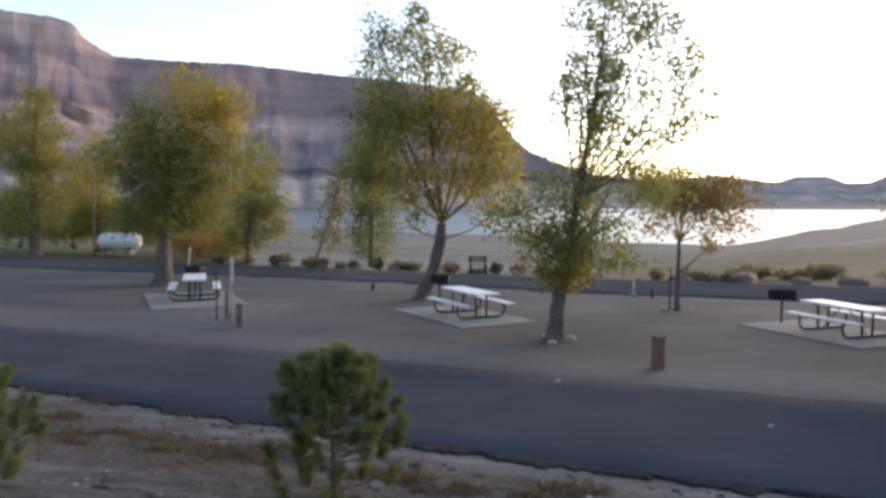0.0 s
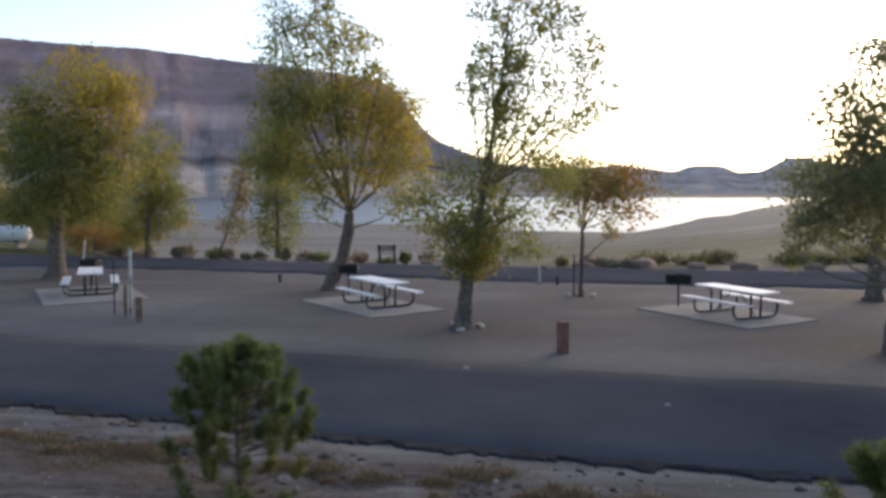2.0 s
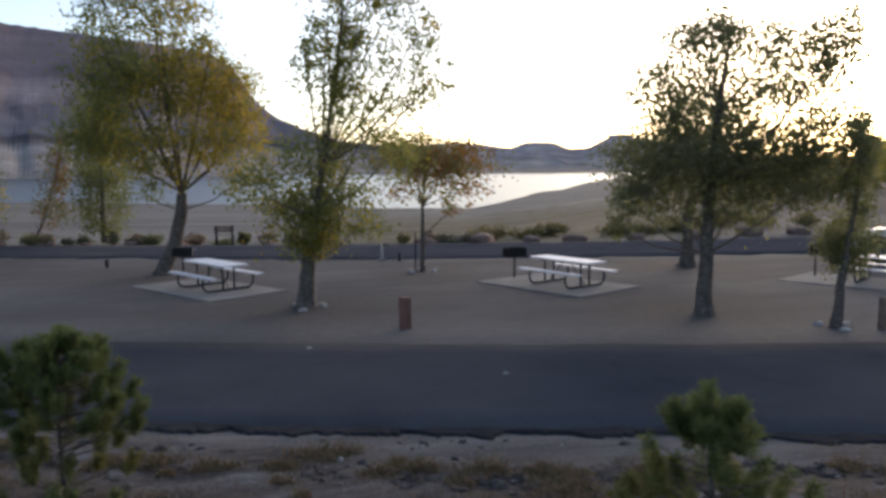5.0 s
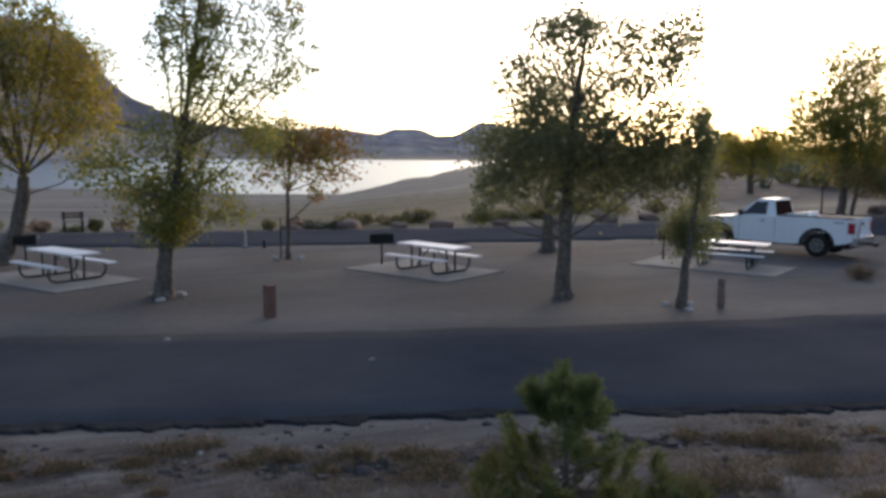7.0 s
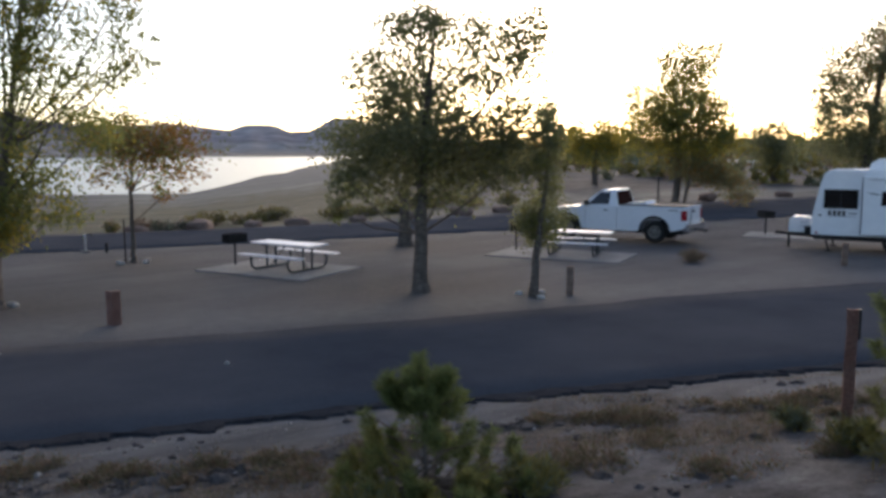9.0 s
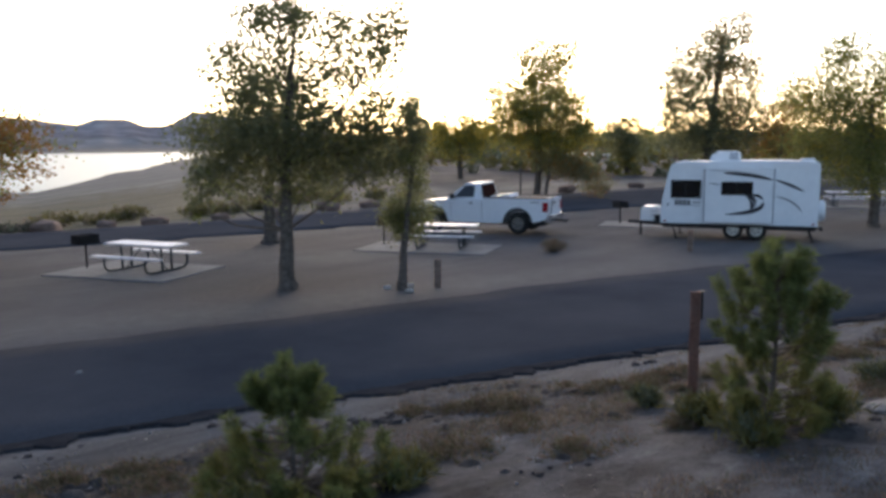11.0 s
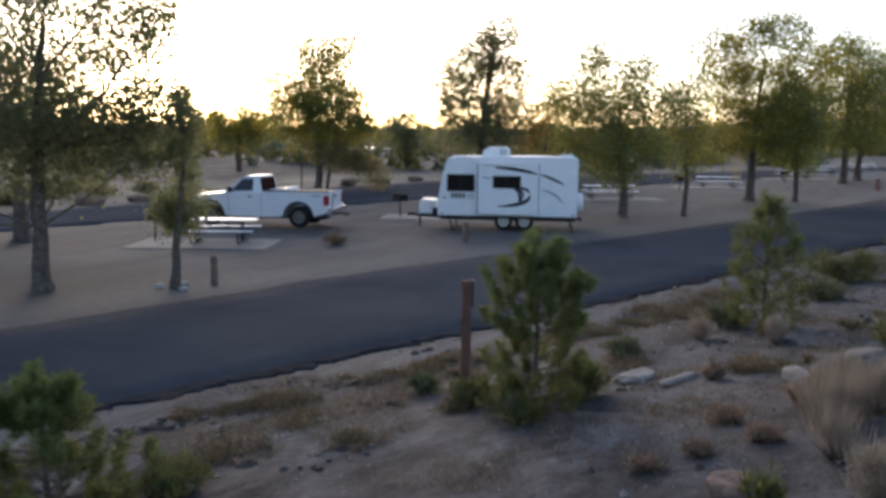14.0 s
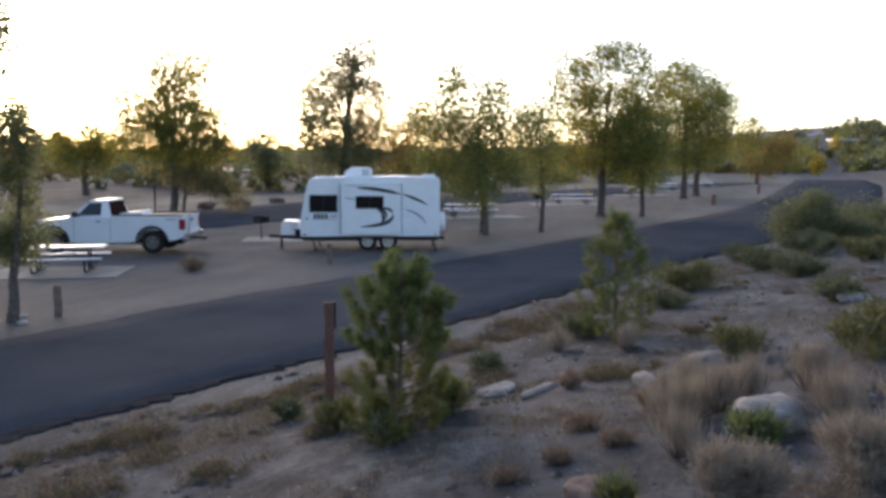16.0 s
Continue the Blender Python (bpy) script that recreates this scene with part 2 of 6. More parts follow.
def ground_z(x, y):
    x, y = np.asarray(x, dtype=float), np.asarray(y, dtype=float)
    e = (spline(NEAR_NEAR, x) - y) * 0.93
    e1 = np.clip(e, 0, 16)
    z = 0.13 * e1 + 0.005 * e1 * e1
    z = z + 0.03 * np.clip(e - 16, 0, 60)
    az, r = np.degrees(np.arctan2(x, y)), np.hypot(x, y)
    beyond = (y - spline(FAR_FAR, x))
    shore = spline(SHORE, az)
    edge = np.where(r > 1, r - np.clip(beyond, 0, None), r)
    frac = np.clip((r - edge) / np.maximum(shore - edge, 1), 0, None)
    in_lake = (az > -70) & (az < 33.5)
    drop = LAKE_Z * np.minimum(frac, 1) ** 0.7 - 1.5 * np.clip((r - shore) / 25, 0, 1)
    rise = 7.0 * smooth_step(1180, 1500, r)
    z = z + np.where(in_lake & (beyond > 0), drop + rise, 0)
    # low bank and rising plain to the right of the lake
    side = smooth_step(33.5, 45, az) * (1 - smooth_step(150, 178, az))
    z = z + np.where(beyond > 0, side * (0.9 * smooth_step(14, 40, beyond) + 2.0 * smooth_step(60, 400, beyond)), 0)
    z = z + side * 9 * smooth_step(250, 900, r)
    z = z + 15 * np.exp(-((x - 420) / 115) ** 2 - ((y + 85) / 75) ** 2)
    return z


def build_ground():
    azs = np.concatenate([np.arange(-48, 122, 0.6), np.arange(122, 312, 4.0)])
    rs = np.concatenate([[0.0, 0.4, 0.8], 1.2 * (4600 / 1.2) ** (np.arange(230) / 229.0)])
    A, Rr = np.meshgrid(np.radians(azs), rs)
    X, Y = Rr * np.sin(A), Rr * np.cos(A)
    Z = ground_z(X, Y)
    e = (spline(NEAR_NEAR, X) - Y) * 0.93
    on_road = ((Y < spline(NEAR_FAR, X)) & (Y > spline(NEAR_NEAR, X))) | ((Y < spline(FAR_FAR, X)) & (Y > spline(FAR_NEAR, X)))
    bump = np.array([noise.noise((x * 0.9, y * 0.9, 3.1)) * 0.5 + noise.noise((x * 2.7, y * 2.7, 7.7)) * 0.3 for x, y in zip(X.ravel(), Y.ravel())]).reshape(X.shape)
    wild = smooth_step(0.2, 1.6, e)
    Z = Z + bump * np.where(on_road, 0.0, 0.012 + 0.07 * wild * (Rr < 60))
    Z = np.where(on_road, Z - 0.05, Z - 0.03 * (1 - smooth_step(0.2, 0.8, e)) * ((e > 0) & (Rr < 80)))
    beyond = Y - spline(FAR_FAR, X)
    swell = np.array([noise.noise((x * 0.022, y * 0.022, 5.5)) + 0.6 * noise.noise((x * 0.07, y * 0.07, 2.5)) for x, y in zip(X.ravel(), Y.ravel())]).reshape(X.shape)
    Z = Z + 0.22 * swell * smooth_step(30, 90, beyond) * (1 - smooth_step(900, 1200, Rr))
    az = np.degrees(A)
    beach = smooth_step(0.3, 3.0, beyond)
    litter = np.zeros_like(X)
    for tx, ty, tr in ((2.8, 19.2, 2.6), (-0.7, 27.3, 2.8), (7.5, 24.8, 1.6), (11.4, 15.1, 3.0), (16.5, 22.9, 2.6), (13.1, 12.9, 1.3), (-11.3, 31.5, 2.6), (34.8, 8.0, 2.4), (36.8, 5.7, 1.4)):
        litter = np.maximum(litter, np.exp(-((X - tx) ** 2 + (Y - ty) ** 2) / tr ** 2))
    pale = np.maximum(0.9 * np.exp(-((X + 6.6) ** 2 + (Y - 23.6) ** 2) / 3.2 ** 2), 0.55 * np.exp(-((Y - spline(NEAR_FAR, X) - 1.2) / 1.3) ** 2))
    lawn = smooth_step(0.3, 2.5, beyond) * (1 - smooth_step(16, 30, beyond)) * (1 - smooth_step(-17, -14, az)) * (az > -60)
    grass = smooth_step(0, 4, beyond) * (1 - smooth_step(40, 85, beyond + 60 * bump)) * smooth_step(3, 14, az) * (1 - 0.85 * smooth_step(35, 42, az))
    rubble = smooth_step(9, 17, beyond + 6 * bump) * (1 - smooth_step(190, 320, beyond)) * smooth_step(33, 40, az) * (1 - smooth_step(78, 92, az))
    verge = smooth_step(-0.2, 0.2, e) * (1 - smooth_step(0.8, 1.8, e + 2.2 * bump)) * (Rr < 90)
    n_r, n_a = X.shape
    verts = np.stack([X, Y, Z], -1).reshape(-1, 3)
    idx = np.arange(n_r * n_a).reshape(n_r, n_a)
    a = idx[:-1, :]
    b = idx[1:, :]
    faces = np.stack([a, np.roll(a, -1, 1), np.roll(b, -1, 1), b], -1).reshape(-1, 4)
    faces = faces[n_a:]
    ob = link("ground", verts, faces.tolist() + [tuple(idx[1, ::-1])], GROUND, smooth=True, kind="structure",
              label="grey-brown packed dirt, sandy weedy bank and pale lake shore")
    for key, arr in (("wild", wild), ("beach", beach), ("grass", grass), ("litter", litter), ("pale", pale), ("lawn", lawn), ("weedy", wild * (0.16 + 0.8 * np.exp(-((e - 2.6) / 0.9) ** 2))), ("rubble", rubble), ("verge", verge)):
        at = ob.data.attributes.new(key, "FLOAT", "POINT")
        at.data.foreach_set("value", arr.ravel().astype(np.float32))
    return ob


def ground_material():
    m = bpy.data.materials.new("ground_soil")
    m.use_nodes = True
    n, l = m.node_tree.nodes, m.node_tree.links
    b = n["Principled BSDF"]
    geo = n.new("ShaderNodeTexCoord")

    def tex(scale, detail=6, rough=0.6, stretch=None):
        t = n.new("ShaderNodeTexNoise")
        t.inputs["Scale"].default_value, t.inputs["Detail"].default_value, t.inputs["Roughness"].default_value = scale, detail, rough
        src = geo.outputs["Object"]
        if stretch:
            mp = n.new("ShaderNodeMapping")
            mp.inputs["Rotation"].default_value = (0, 0, radians(21))
            mp.inputs["Scale"].default_value = stretch
            l.new(src, mp.inputs["Vector"])
            src = mp.outputs["Vector"]
        l.new(src, t.inputs["Vector"])
        return t.outputs["Fac"]

    def ramp(fac, stops):
        r = n.new("ShaderNodeValToRGB")
        el = r.color_ramp.elements
        for i, (p, c) in enumerate(stops):
            x = el[i] if i < 2 else el.new(p)
            x.position, x.color = p, (*c, 1)
        l.new(fac, r.inputs["Fac"])
        return r.outputs["Color"]

    def attr(key):
        x = n.new("ShaderNodeAttribute")
        x.attribute_name = key
        return x.outputs["Fac"]

    def mix(fac, c1, c2, mode="MIX"):
        x = n.new("ShaderNodeMix")
        x.data_type, x.blend_type = "RGBA", mode
        if hasattr(fac, "links"):
            l.new(fac, x.inputs["Factor"])
        else:
            x.inputs["Factor"].default_value = fac
        l.new(c1, x.inputs["A"])
        l.new(c2, x.inputs["B"])
        return x.outputs["Result"]

    dirt = ramp(tex(0.22, 8, 0.65), [(0.3, (0.074, 0.071, 0.073)), (0.5, (0.096, 0.091, 0.093)), (0.7, (0.124, 0.118, 0.119))])
    wild = ramp(tex(1.3, 10, 0.7, (0.55, 1.3, 1)), [(0.38, (0.037, 0.035, 0.036)), (0.48, (0.078, 0.074, 0.076)), (0.58, (0.116, 0.113, 0.116)), (0.72, (0.20, 0.197, 0.198))])
    beach = ramp(tex(0.07, 10, 0.68, (0.3, 1.9, 1)), [(0.34, (0.085, 0.080, 0.072)), (0.5, (0.145, 0.136, 0.122)), (0.66, (0.225, 0.212, 0.192))])
    grass = ramp(tex(0.35, 8, 0.7, (0.5, 1.5, 1)), [(0.35, (0.055, 0.055, 0.03)), (0.5, (0.098, 0.088, 0.052)), (0.65, (0.155, 0.125, 0.08))])
    tracks = ramp(tex(0.5, 7, 0.65, (0.16, 1.5, 1)), [(0.32, (0.80, 0.79, 0.79)), (0.5, (1.0, 1.0, 1.0)), (0.7, (1.16, 1.15, 1.14))])
    dirt = mix(1.0, dirt, tracks, "MULTIPLY")
    fallen = ramp(tex(6, 8, 0.75), [(0.4, (0.072, 0.066, 0.064)), (0.54, (0.094, 0.082, 0.076)), (0.68, (0.130, 0.104, 0.085))])
    dirt = mix(attr("litter"), dirt, fallen)
    gravelly = ramp(tex(3, 8, 0.7), [(0.35, (0.125, 0.118, 0.116)), (0.5, (0.152, 0.144, 0.141)), (0.68, (0.188, 0.178, 0.174))])
    dirt = mix(attr("pale"), dirt, gravelly)
    c = mix(attr("wild"), dirt, wild)
    patch = ramp(tex(0.9, 8, 0.7, (0.6, 1.4, 1)), [(0.42, (0.0, 0.0, 0.0)), (0.56, (1.0, 1.0, 1.0))])
    sep = n.new("ShaderNodeMath")
    sep.operation = "MULTIPLY"
    l.new(patch, sep.inputs[0])
    l.new(attr("weedy"), sep.inputs[1])
    rust = ramp(tex(7, 8, 0.75), [(0.35, (0.040, 0.032, 0.025)), (0.5, (0.080, 0.062, 0.047)), (0.66, (0.135, 0.105, 0.078))])
    c = mix(sep.outputs["Value"], c, rust)
    clods = ramp(tex(5.5, 9, 0.8), [(0.36, (0.55, 0.54, 0.54)), (0.5, (1.0, 1.0, 1.0)), (0.68, (1.35, 1.34, 1.33))])
    bank = mix(1.0, c, clods, "MULTIPLY")
    c = mix(attr("wild"), c, bank)
    sand = ramp(tex(1.1, 9, 0.7, (0.22, 1.7, 1)), [(0.34, (0.068, 0.066, 0.068)), (0.5, (0.110, 0.107, 0.109)), (0.68, (0.168, 0.163, 0.165))])
    c = mix(attr("verge"), c, sand)
    c = mix(attr("beach"), c, beach)
    c = mix(attr("grass"), c, grass)
    stony = ramp(tex(0.3, 10, 0.75, (0.5, 1.4, 1)), [(0.36, (0.050, 0.044, 0.043)), (0.5, (0.082, 0.072, 0.070)), (0.62, (0.12, 0.108, 0.104)), (0.75, (0.25, 0.23, 0.22))])
    c = mix(attr("rubble"), c, stony)
    turf = ramp(tex(0.8, 8, 0.7), [(0.35, (0.04, 0.05, 0.022)), (0.5, (0.06, 0.07, 0.03)), (0.68, (0.10, 0.10, 0.045))])
    c = mix(attr("lawn"), c, turf)
    fine = ramp(tex(28, 6, 0.7), [(0.3, (0.72, 0.72, 0.72)), (0.7, (1.25, 1.25, 1.25))])
    c = mix(1.0, c, fine, "MULTIPLY")
    l.new(c, b.inputs["Base Color"])
    b.inputs["Roughness"].default_value, b.inputs["Specular IOR Level"].default_value = 0.95, 0.15
    bp = n.new("ShaderNodeBump")
    bp.inputs["Strength"].default_value, bp.inputs["Distance"].default_value = 0.7, 0.04
    l.new(tex(14, 8, 0.7), bp.inputs["Height"])
    l.new(bp.outputs["Normal"], b.inputs["Normal"])
    return m


GROUND = ground_material()
build_ground()


def ribbon(name, near, far, mat, label, z=0.012, wobble=0.12, x0=-150, x1=420, inset=0.0, jag=None):
    """A road between two edge lines, as a slab with worn, uneven edges."""
    xs = [x0]
    while xs[-1] < x1:
        xs.append(xs[-1] + max(0.22, abs(xs[-1] - 5) * 0.022))
    xs = np.array(xs)
    rows = 7
    verts, faces = [], []
    for i, x in enumerate(xs):
        w1 = noise.noise((x * 0.8, 1.7, 0)) * wobble + noise.noise((x * 3.1, 5.2, 0)) * wobble * 0.6
        w2 = noise.noise((x * 0.7, 9.1, 0)) * wobble + noise.noise((x * 2.6, 3.3, 0)) * wobble * 0.5
        ya, yb = float(spline(near, x)) + w1 + inset, float(spline(far, x)) + w2 - inset
        lift = float(ground_z(x, (ya + yb) / 2)) if x > 60 else 0.0
        for k in range(rows):
            t = k / (rows - 1)
            crown = 0.010 * (1 - (2 * t - 1) ** 2)
            verts.append((x, ya + (yb - ya) * t, lift + z + crown + 0.004 * noise.noise((x, t * 9, 2))))
        verts.append((x, ya - 0.05, lift + z - 0.1))
        verts.append((x, yb + 0.05, lift + z - 0.1))
    st = rows + 2
    for i in range(len(xs) - 1):
        o, p = i * st, (i + 1) * st
        for k in range(rows - 1):
            faces.append((o + k, p + k, p + k + 1, o + k + 1))
        faces.append((o + rows, p + rows, p, o))
        faces.append((o + rows - 1, p + rows - 1, p + rows + 1, o + rows + 1))
    return link(name, verts, faces, mat, smooth=True, kind="structure", label=label)


ribbon("road", NEAR_NEAR, NEAR_FAR, ASPHALT, "worn dark grey asphalt campground road with ragged edges", x1=150)
ribbon("road_far", FAR_NEAR, FAR_FAR, ASPHALT, "dark grey asphalt loop road beside the lake shore", x1=126, wobble=0.2)


def crumbled_edge():
    """The broken black lip of asphalt along the road's lower edge."""
    xs = np.arange(-30, 60, 0.07)
    verts, faces = [], []
    for x in xs:
        y = float(spline(NEAR_NEAR, x))
        n1 = noise.noise((x * 1.3, 0.3, 4)) + 0.6 * noise.noise((x * 5.1, 2.3, 4)) + 0.5 * noise.noise((x * 11.7, 4.3, 4))
        w = max(0.0, 0.17 + 0.42 * n1)
        y += noise.noise((x * 0.8, 1.7, 0)) * 0.12 + noise.noise((x * 3.1, 5.2, 0)) * 0.07
        zo = max(0.0, float(ground_z(x, y - w))) + 0.012
        up = 0.10 + 0.08 * noise.noise((x * 2.3, 7.7, 1))
        verts += [(x, y + up, 0.016), (x, y - 0.02, 0.028 + 0.01 * n1), (x, y - w, zo + 0.006 * n1), (x, y - w - 0.08, zo - 0.09)]
    for i in range(len(xs) - 1):
        for k in range(3):
            o, p = i * 4, i * 4 + 4
            faces.append((o + k, o + k + 1, p + k + 1, p + k))
    link("road_edge", verts, faces, ASPHALT_EDGE, smooth=False, kind="structure", label="crumbling black asphalt lip along the road edge")


crumbled_edge()


# ---- lake ----
def water_material():
    m = bpy.data.materials.new("lake_water")
    m.use_nodes = True
    n, l = m.node_tree.nodes, m.node_tree.links
    b = n["Principled BSDF"]
    b.inputs["Base Color"].default_value = (0.03, 0.045, 0.05, 1)
    b.inputs["Roughness"].default_value = 0.30
    b.inputs["IOR"].default_value = 1.33
    geo = n.new("ShaderNodeTexCoord")
    t = n.new("ShaderNodeTexNoise")
    t.inputs["Scale"].default_value, t.inputs["Detail"].default_value = 0.25, 5
    l.new(geo.outputs["Object"], t.inputs["Vector"])
    bp = n.new("ShaderNodeBump")
    bp.inputs["Strength"].default_value, bp.inputs["Distance"].default_value = 0.35, 0.4
    l.new(t.outputs["Fac"], bp.inputs["Height"])
    l.new(bp.outputs["Normal"], b.inputs["Normal"])
    return m


wv, wf = [], []
_az = np.arange(-68, 36, 2.0)
for a in _az:
    for r in (120, 300, 700, 1600):
        wv.append((r * math.sin(radians(a)), r * math.cos(radians(a)), LAKE_Z))
for i in range(len(_az) - 1):
    for k in range(3):
        wf.append((i * 4 + k, i * 4 + k + 1, i * 4 + k + 5, i * 4 + k + 4))
link("water", wv, wf, water_material(), kind="structure", label="still lake mirroring the bright evening sky")


# ---- mesa and far hills ----
def rock_strata(name, bands, scale_z, spread):
    """Layered rock: colour by height, broken up by noise and vertical streaks, with gully shading painted in."""
    m = bpy.data.materials.new(name)
    m.use_nodes = True
    n, l = m.node_tree.nodes, m.node_tree.links
    b = n["Principled BSDF"]
    geo = n.new("ShaderNodeTexCoord")
    sep = n.new("ShaderNodeSeparateXYZ")
    l.new(geo.outputs["Object"], sep.inputs["Vector"])
    t = n.new("ShaderNodeTexNoise")
    t.inputs["Scale"].default_value, t.inputs["Detail"].default_value = 0.012, 9
    l.new(geo.outputs["Object"], t.inputs["Vector"])
    ma = n.new("ShaderNodeMath")
    ma.operation = "MULTIPLY_ADD"
    ma.inputs[1].default_value = spread
    l.new(t.outputs["Fac"], ma.inputs[0])
    l.new(sep.outputs["Z"], ma.inputs[2])
    mr = n.new("ShaderNodeMapRange")
    mr.inputs["From Min"].default_value, mr.inputs["From Max"].default_value = 0, scale_z
    l.new(ma.outputs["Value"], mr.inputs["Value"])
    r = n.new("ShaderNodeValToRGB")
    el = r.color_ramp.elements
    for i, (p, c) in enumerate(bands):
        x = el[i] if i < 2 else el.new(p)
        x.position, x.color = p, (*c, 1)
    l.new(mr.outputs["Result"], r.inputs["Fac"])
    mp = n.new("ShaderNodeMapping")
    mp.inputs["Scale"].default_value = (0.004, 0.004, 0.075)
    l.new(geo.outputs["Object"], mp.inputs["Vector"])
    t2 = n.new("ShaderNodeTexNoise")
    t2.inputs["Scale"].default_value, t2.inputs["Detail"].default_value = 1.0, 8
    l.new(mp.outputs["Vector"], t2.inputs["Vector"])
    mr2 = n.new("ShaderNodeMapRange")
    mr2.inputs["From Min"].default_value, mr2.inputs["From Max"].default_value = 0.3, 0.7
    mr2.inputs["To Min"].default_value, mr2.inputs["To Max"].default_value = 0.86, 1.14
    l.new(t2.outputs["Fac"], mr2.inputs["Value"])
    sc = n.new("ShaderNodeVectorMath")
    sc.operation = "SCALE"
    l.new(r.outputs["Color"], sc.inputs[0])
    l.new(mr2.outputs["Result"], sc.inputs["Scale"])
    # gully and fan shading put into the colour: noise darkens and lightens the face
    mp3 = n.new("ShaderNodeMapping")
    mp3.inputs["Scale"].default_value = (0.009, 0.009, 0.0075)
    l.new(geo.outputs["Object"], mp3.inputs["Vector"])
    t3 = n.new("ShaderNodeTexNoise")
    t3.inputs["Scale"].default_value, t3.inputs["Detail"].default_value, t3.inputs["Distortion"].default_value = 1.0, 8, 1.4
    l.new(mp3.outputs["Vector"], t3.inputs["Vector"])
    mr3 = n.new("ShaderNodeMapRange")
    mr3.inputs["From Min"].default_value, mr3.inputs["From Max"].default_value = 0.34, 0.66
    mr3.inputs["To Min"].default_value, mr3.inputs["To Max"].default_value = 0.72, 1.18
    l.new(t3.outputs["Fac"], mr3.inputs["Value"])
    sc3 = n.new("ShaderNodeVectorMath")
    sc3.operation = "SCALE"
    l.new(sc.outputs["Vector"], sc3.inputs[0])
    l.new(mr3.outputs["Result"], sc3.inputs["Scale"])
    l.new(sc3.outputs["Vector"], b.inputs["Base Color"])
    b.inputs["Roughness"].default_value, b.inputs["Specular IOR Level"].default_value = 1.0, 0.0
    return m


MESA = rock_strata("mesa_strata", [(0.0, (0.27, 0.25, 0.23)), (0.17, (0.28, 0.25, 0.23)), (0.23, (0.12, 0.105, 0.108)), (0.27, (0.22, 0.19, 0.195)), (0.40, (0.25, 0.20, 0.205)),
                                   (0.50, (0.43, 0.315, 0.285)), (0.57, (0.38, 0.275, 0.255)), (0.62, (0.23, 0.17, 0.172)), (0.80, (0.30, 0.225, 0.225)), (0.93, (0.26, 0.195, 0.205)), (1.0, (0.36, 0.28, 0.27))], 330, 40)
HILL = rock_strata("hill_rock", [(0.0, (0.20, 0.19, 0.18)), (0.3, (0.36, 0.33, 0.31)), (0.42, (0.27, 0.24, 0.24)), (0.7, (0.38, 0.34, 0.33)), (1.0, (0.34, 0.30, 0.30))], 120, 30)

CREST = [(-75, 13.0), (-40, 12.4), (-29.2, 11.8), (-26.5, 11.75), (-25.1, 11.43), (-24.4, 10.5), (-22.7, 9.6), (-19.2, 9.5), (-14.7, 9.57), (-11.5, 9.35), (-7.2, 8.98), (-2, 8.6),
         (2.0, 8.0), (3.4, 7.2), (4.2, 5.8), (5.0, 4.8), (6.2, 3.8), (7.8, 3.1), (9.5, 2.47), (11.1, 2.06), (14.4, 1.75), (17, 1.6), (22, 0.4)]


def build_mesa():
    azs = np.arange(-75, 22.1, 0.25)
    # (height share, metres nearer than the crest): talus, bench, lower cliff, bench, talus, upper cliff
    prof = [(0.0, 620), (0.06, 520), (0.13, 420), (0.22, 330), (0.24, 290), (0.34, 235), (0.42, 185), (0.45, 150), (0.52, 143), (0.55, 120), (0.64, 85), (0.72, 55), (0.76, 40), (0.86, 27), (0.95, 14), (1.0, 0), (1.0, -250)]
    verts, faces = [], []
    for a in azs:
        crest_r = 1720 + 90 * noise.noise((a * 0.16, 0, 0)) + 7 * noise.noise((a * 0.7, 2, 0))
        h = math.tan(radians(float(spline(CREST, a)))) * crest_r + 3.4
        h += 2.5 * noise.noise((a * 2.2, 5, 0))
        squeeze = min(1.0, h / 200)
        for j, (s, d) in enumerate(prof):
            gully = noise.noise((a * 0.55 + s * 2.2, s * 5.5, 3)) * 46 + noise.noise((a * 1.9 - s * 3, s * 8.0, 8)) * 14
            g = gully * (1 - abs(2 * min(s, 1) - 0.8)) * squeeze
            r = crest_r - d * (0.45 + 0.55 * squeeze) + g
            zz = -6 + (h + 6) * (s + (0.03 * noise.noise((a * 0.9, s * 6, 1)) if 0 < s < 0.95 else 0))
            verts.append((r * math.sin(radians(a)), r * math.cos(radians(a)), zz))
    n = len(prof)
    for i in range(len(azs) - 1):
        for k in range(n - 1):
            faces.append((i * n + k, (i + 1) * n + k, (i + 1) * n + k + 1, i * n + k + 1))
    link("backdrop_mesa", verts, faces, MESA, smooth=False, kind="structure", label="broad layered red-brown mesa with cliff bands beyond the lake")


SKYLINE = [(6, 0.6), (12, 1.2), (14.4, 1.79), (17.1, 1.8), (19.1, 1.96), (21, 1.75), (23.1, 1.5), (24.2, 1.9), (26.2, 1.89), (27.2, 1.42), (28.6, 1.45), (29.5, 1.9), (30.4, 2.42),
           (31.6, 2.25), (34.7, 1.67), (38, 1.1), (42, 0.7), (48, 0.55), (60, 0.55), (75, 0.7), (90, 1.5), (100, 2.2), (112, 2.4), (140, 2.6), (200, 2.0), (285, 6.0)]


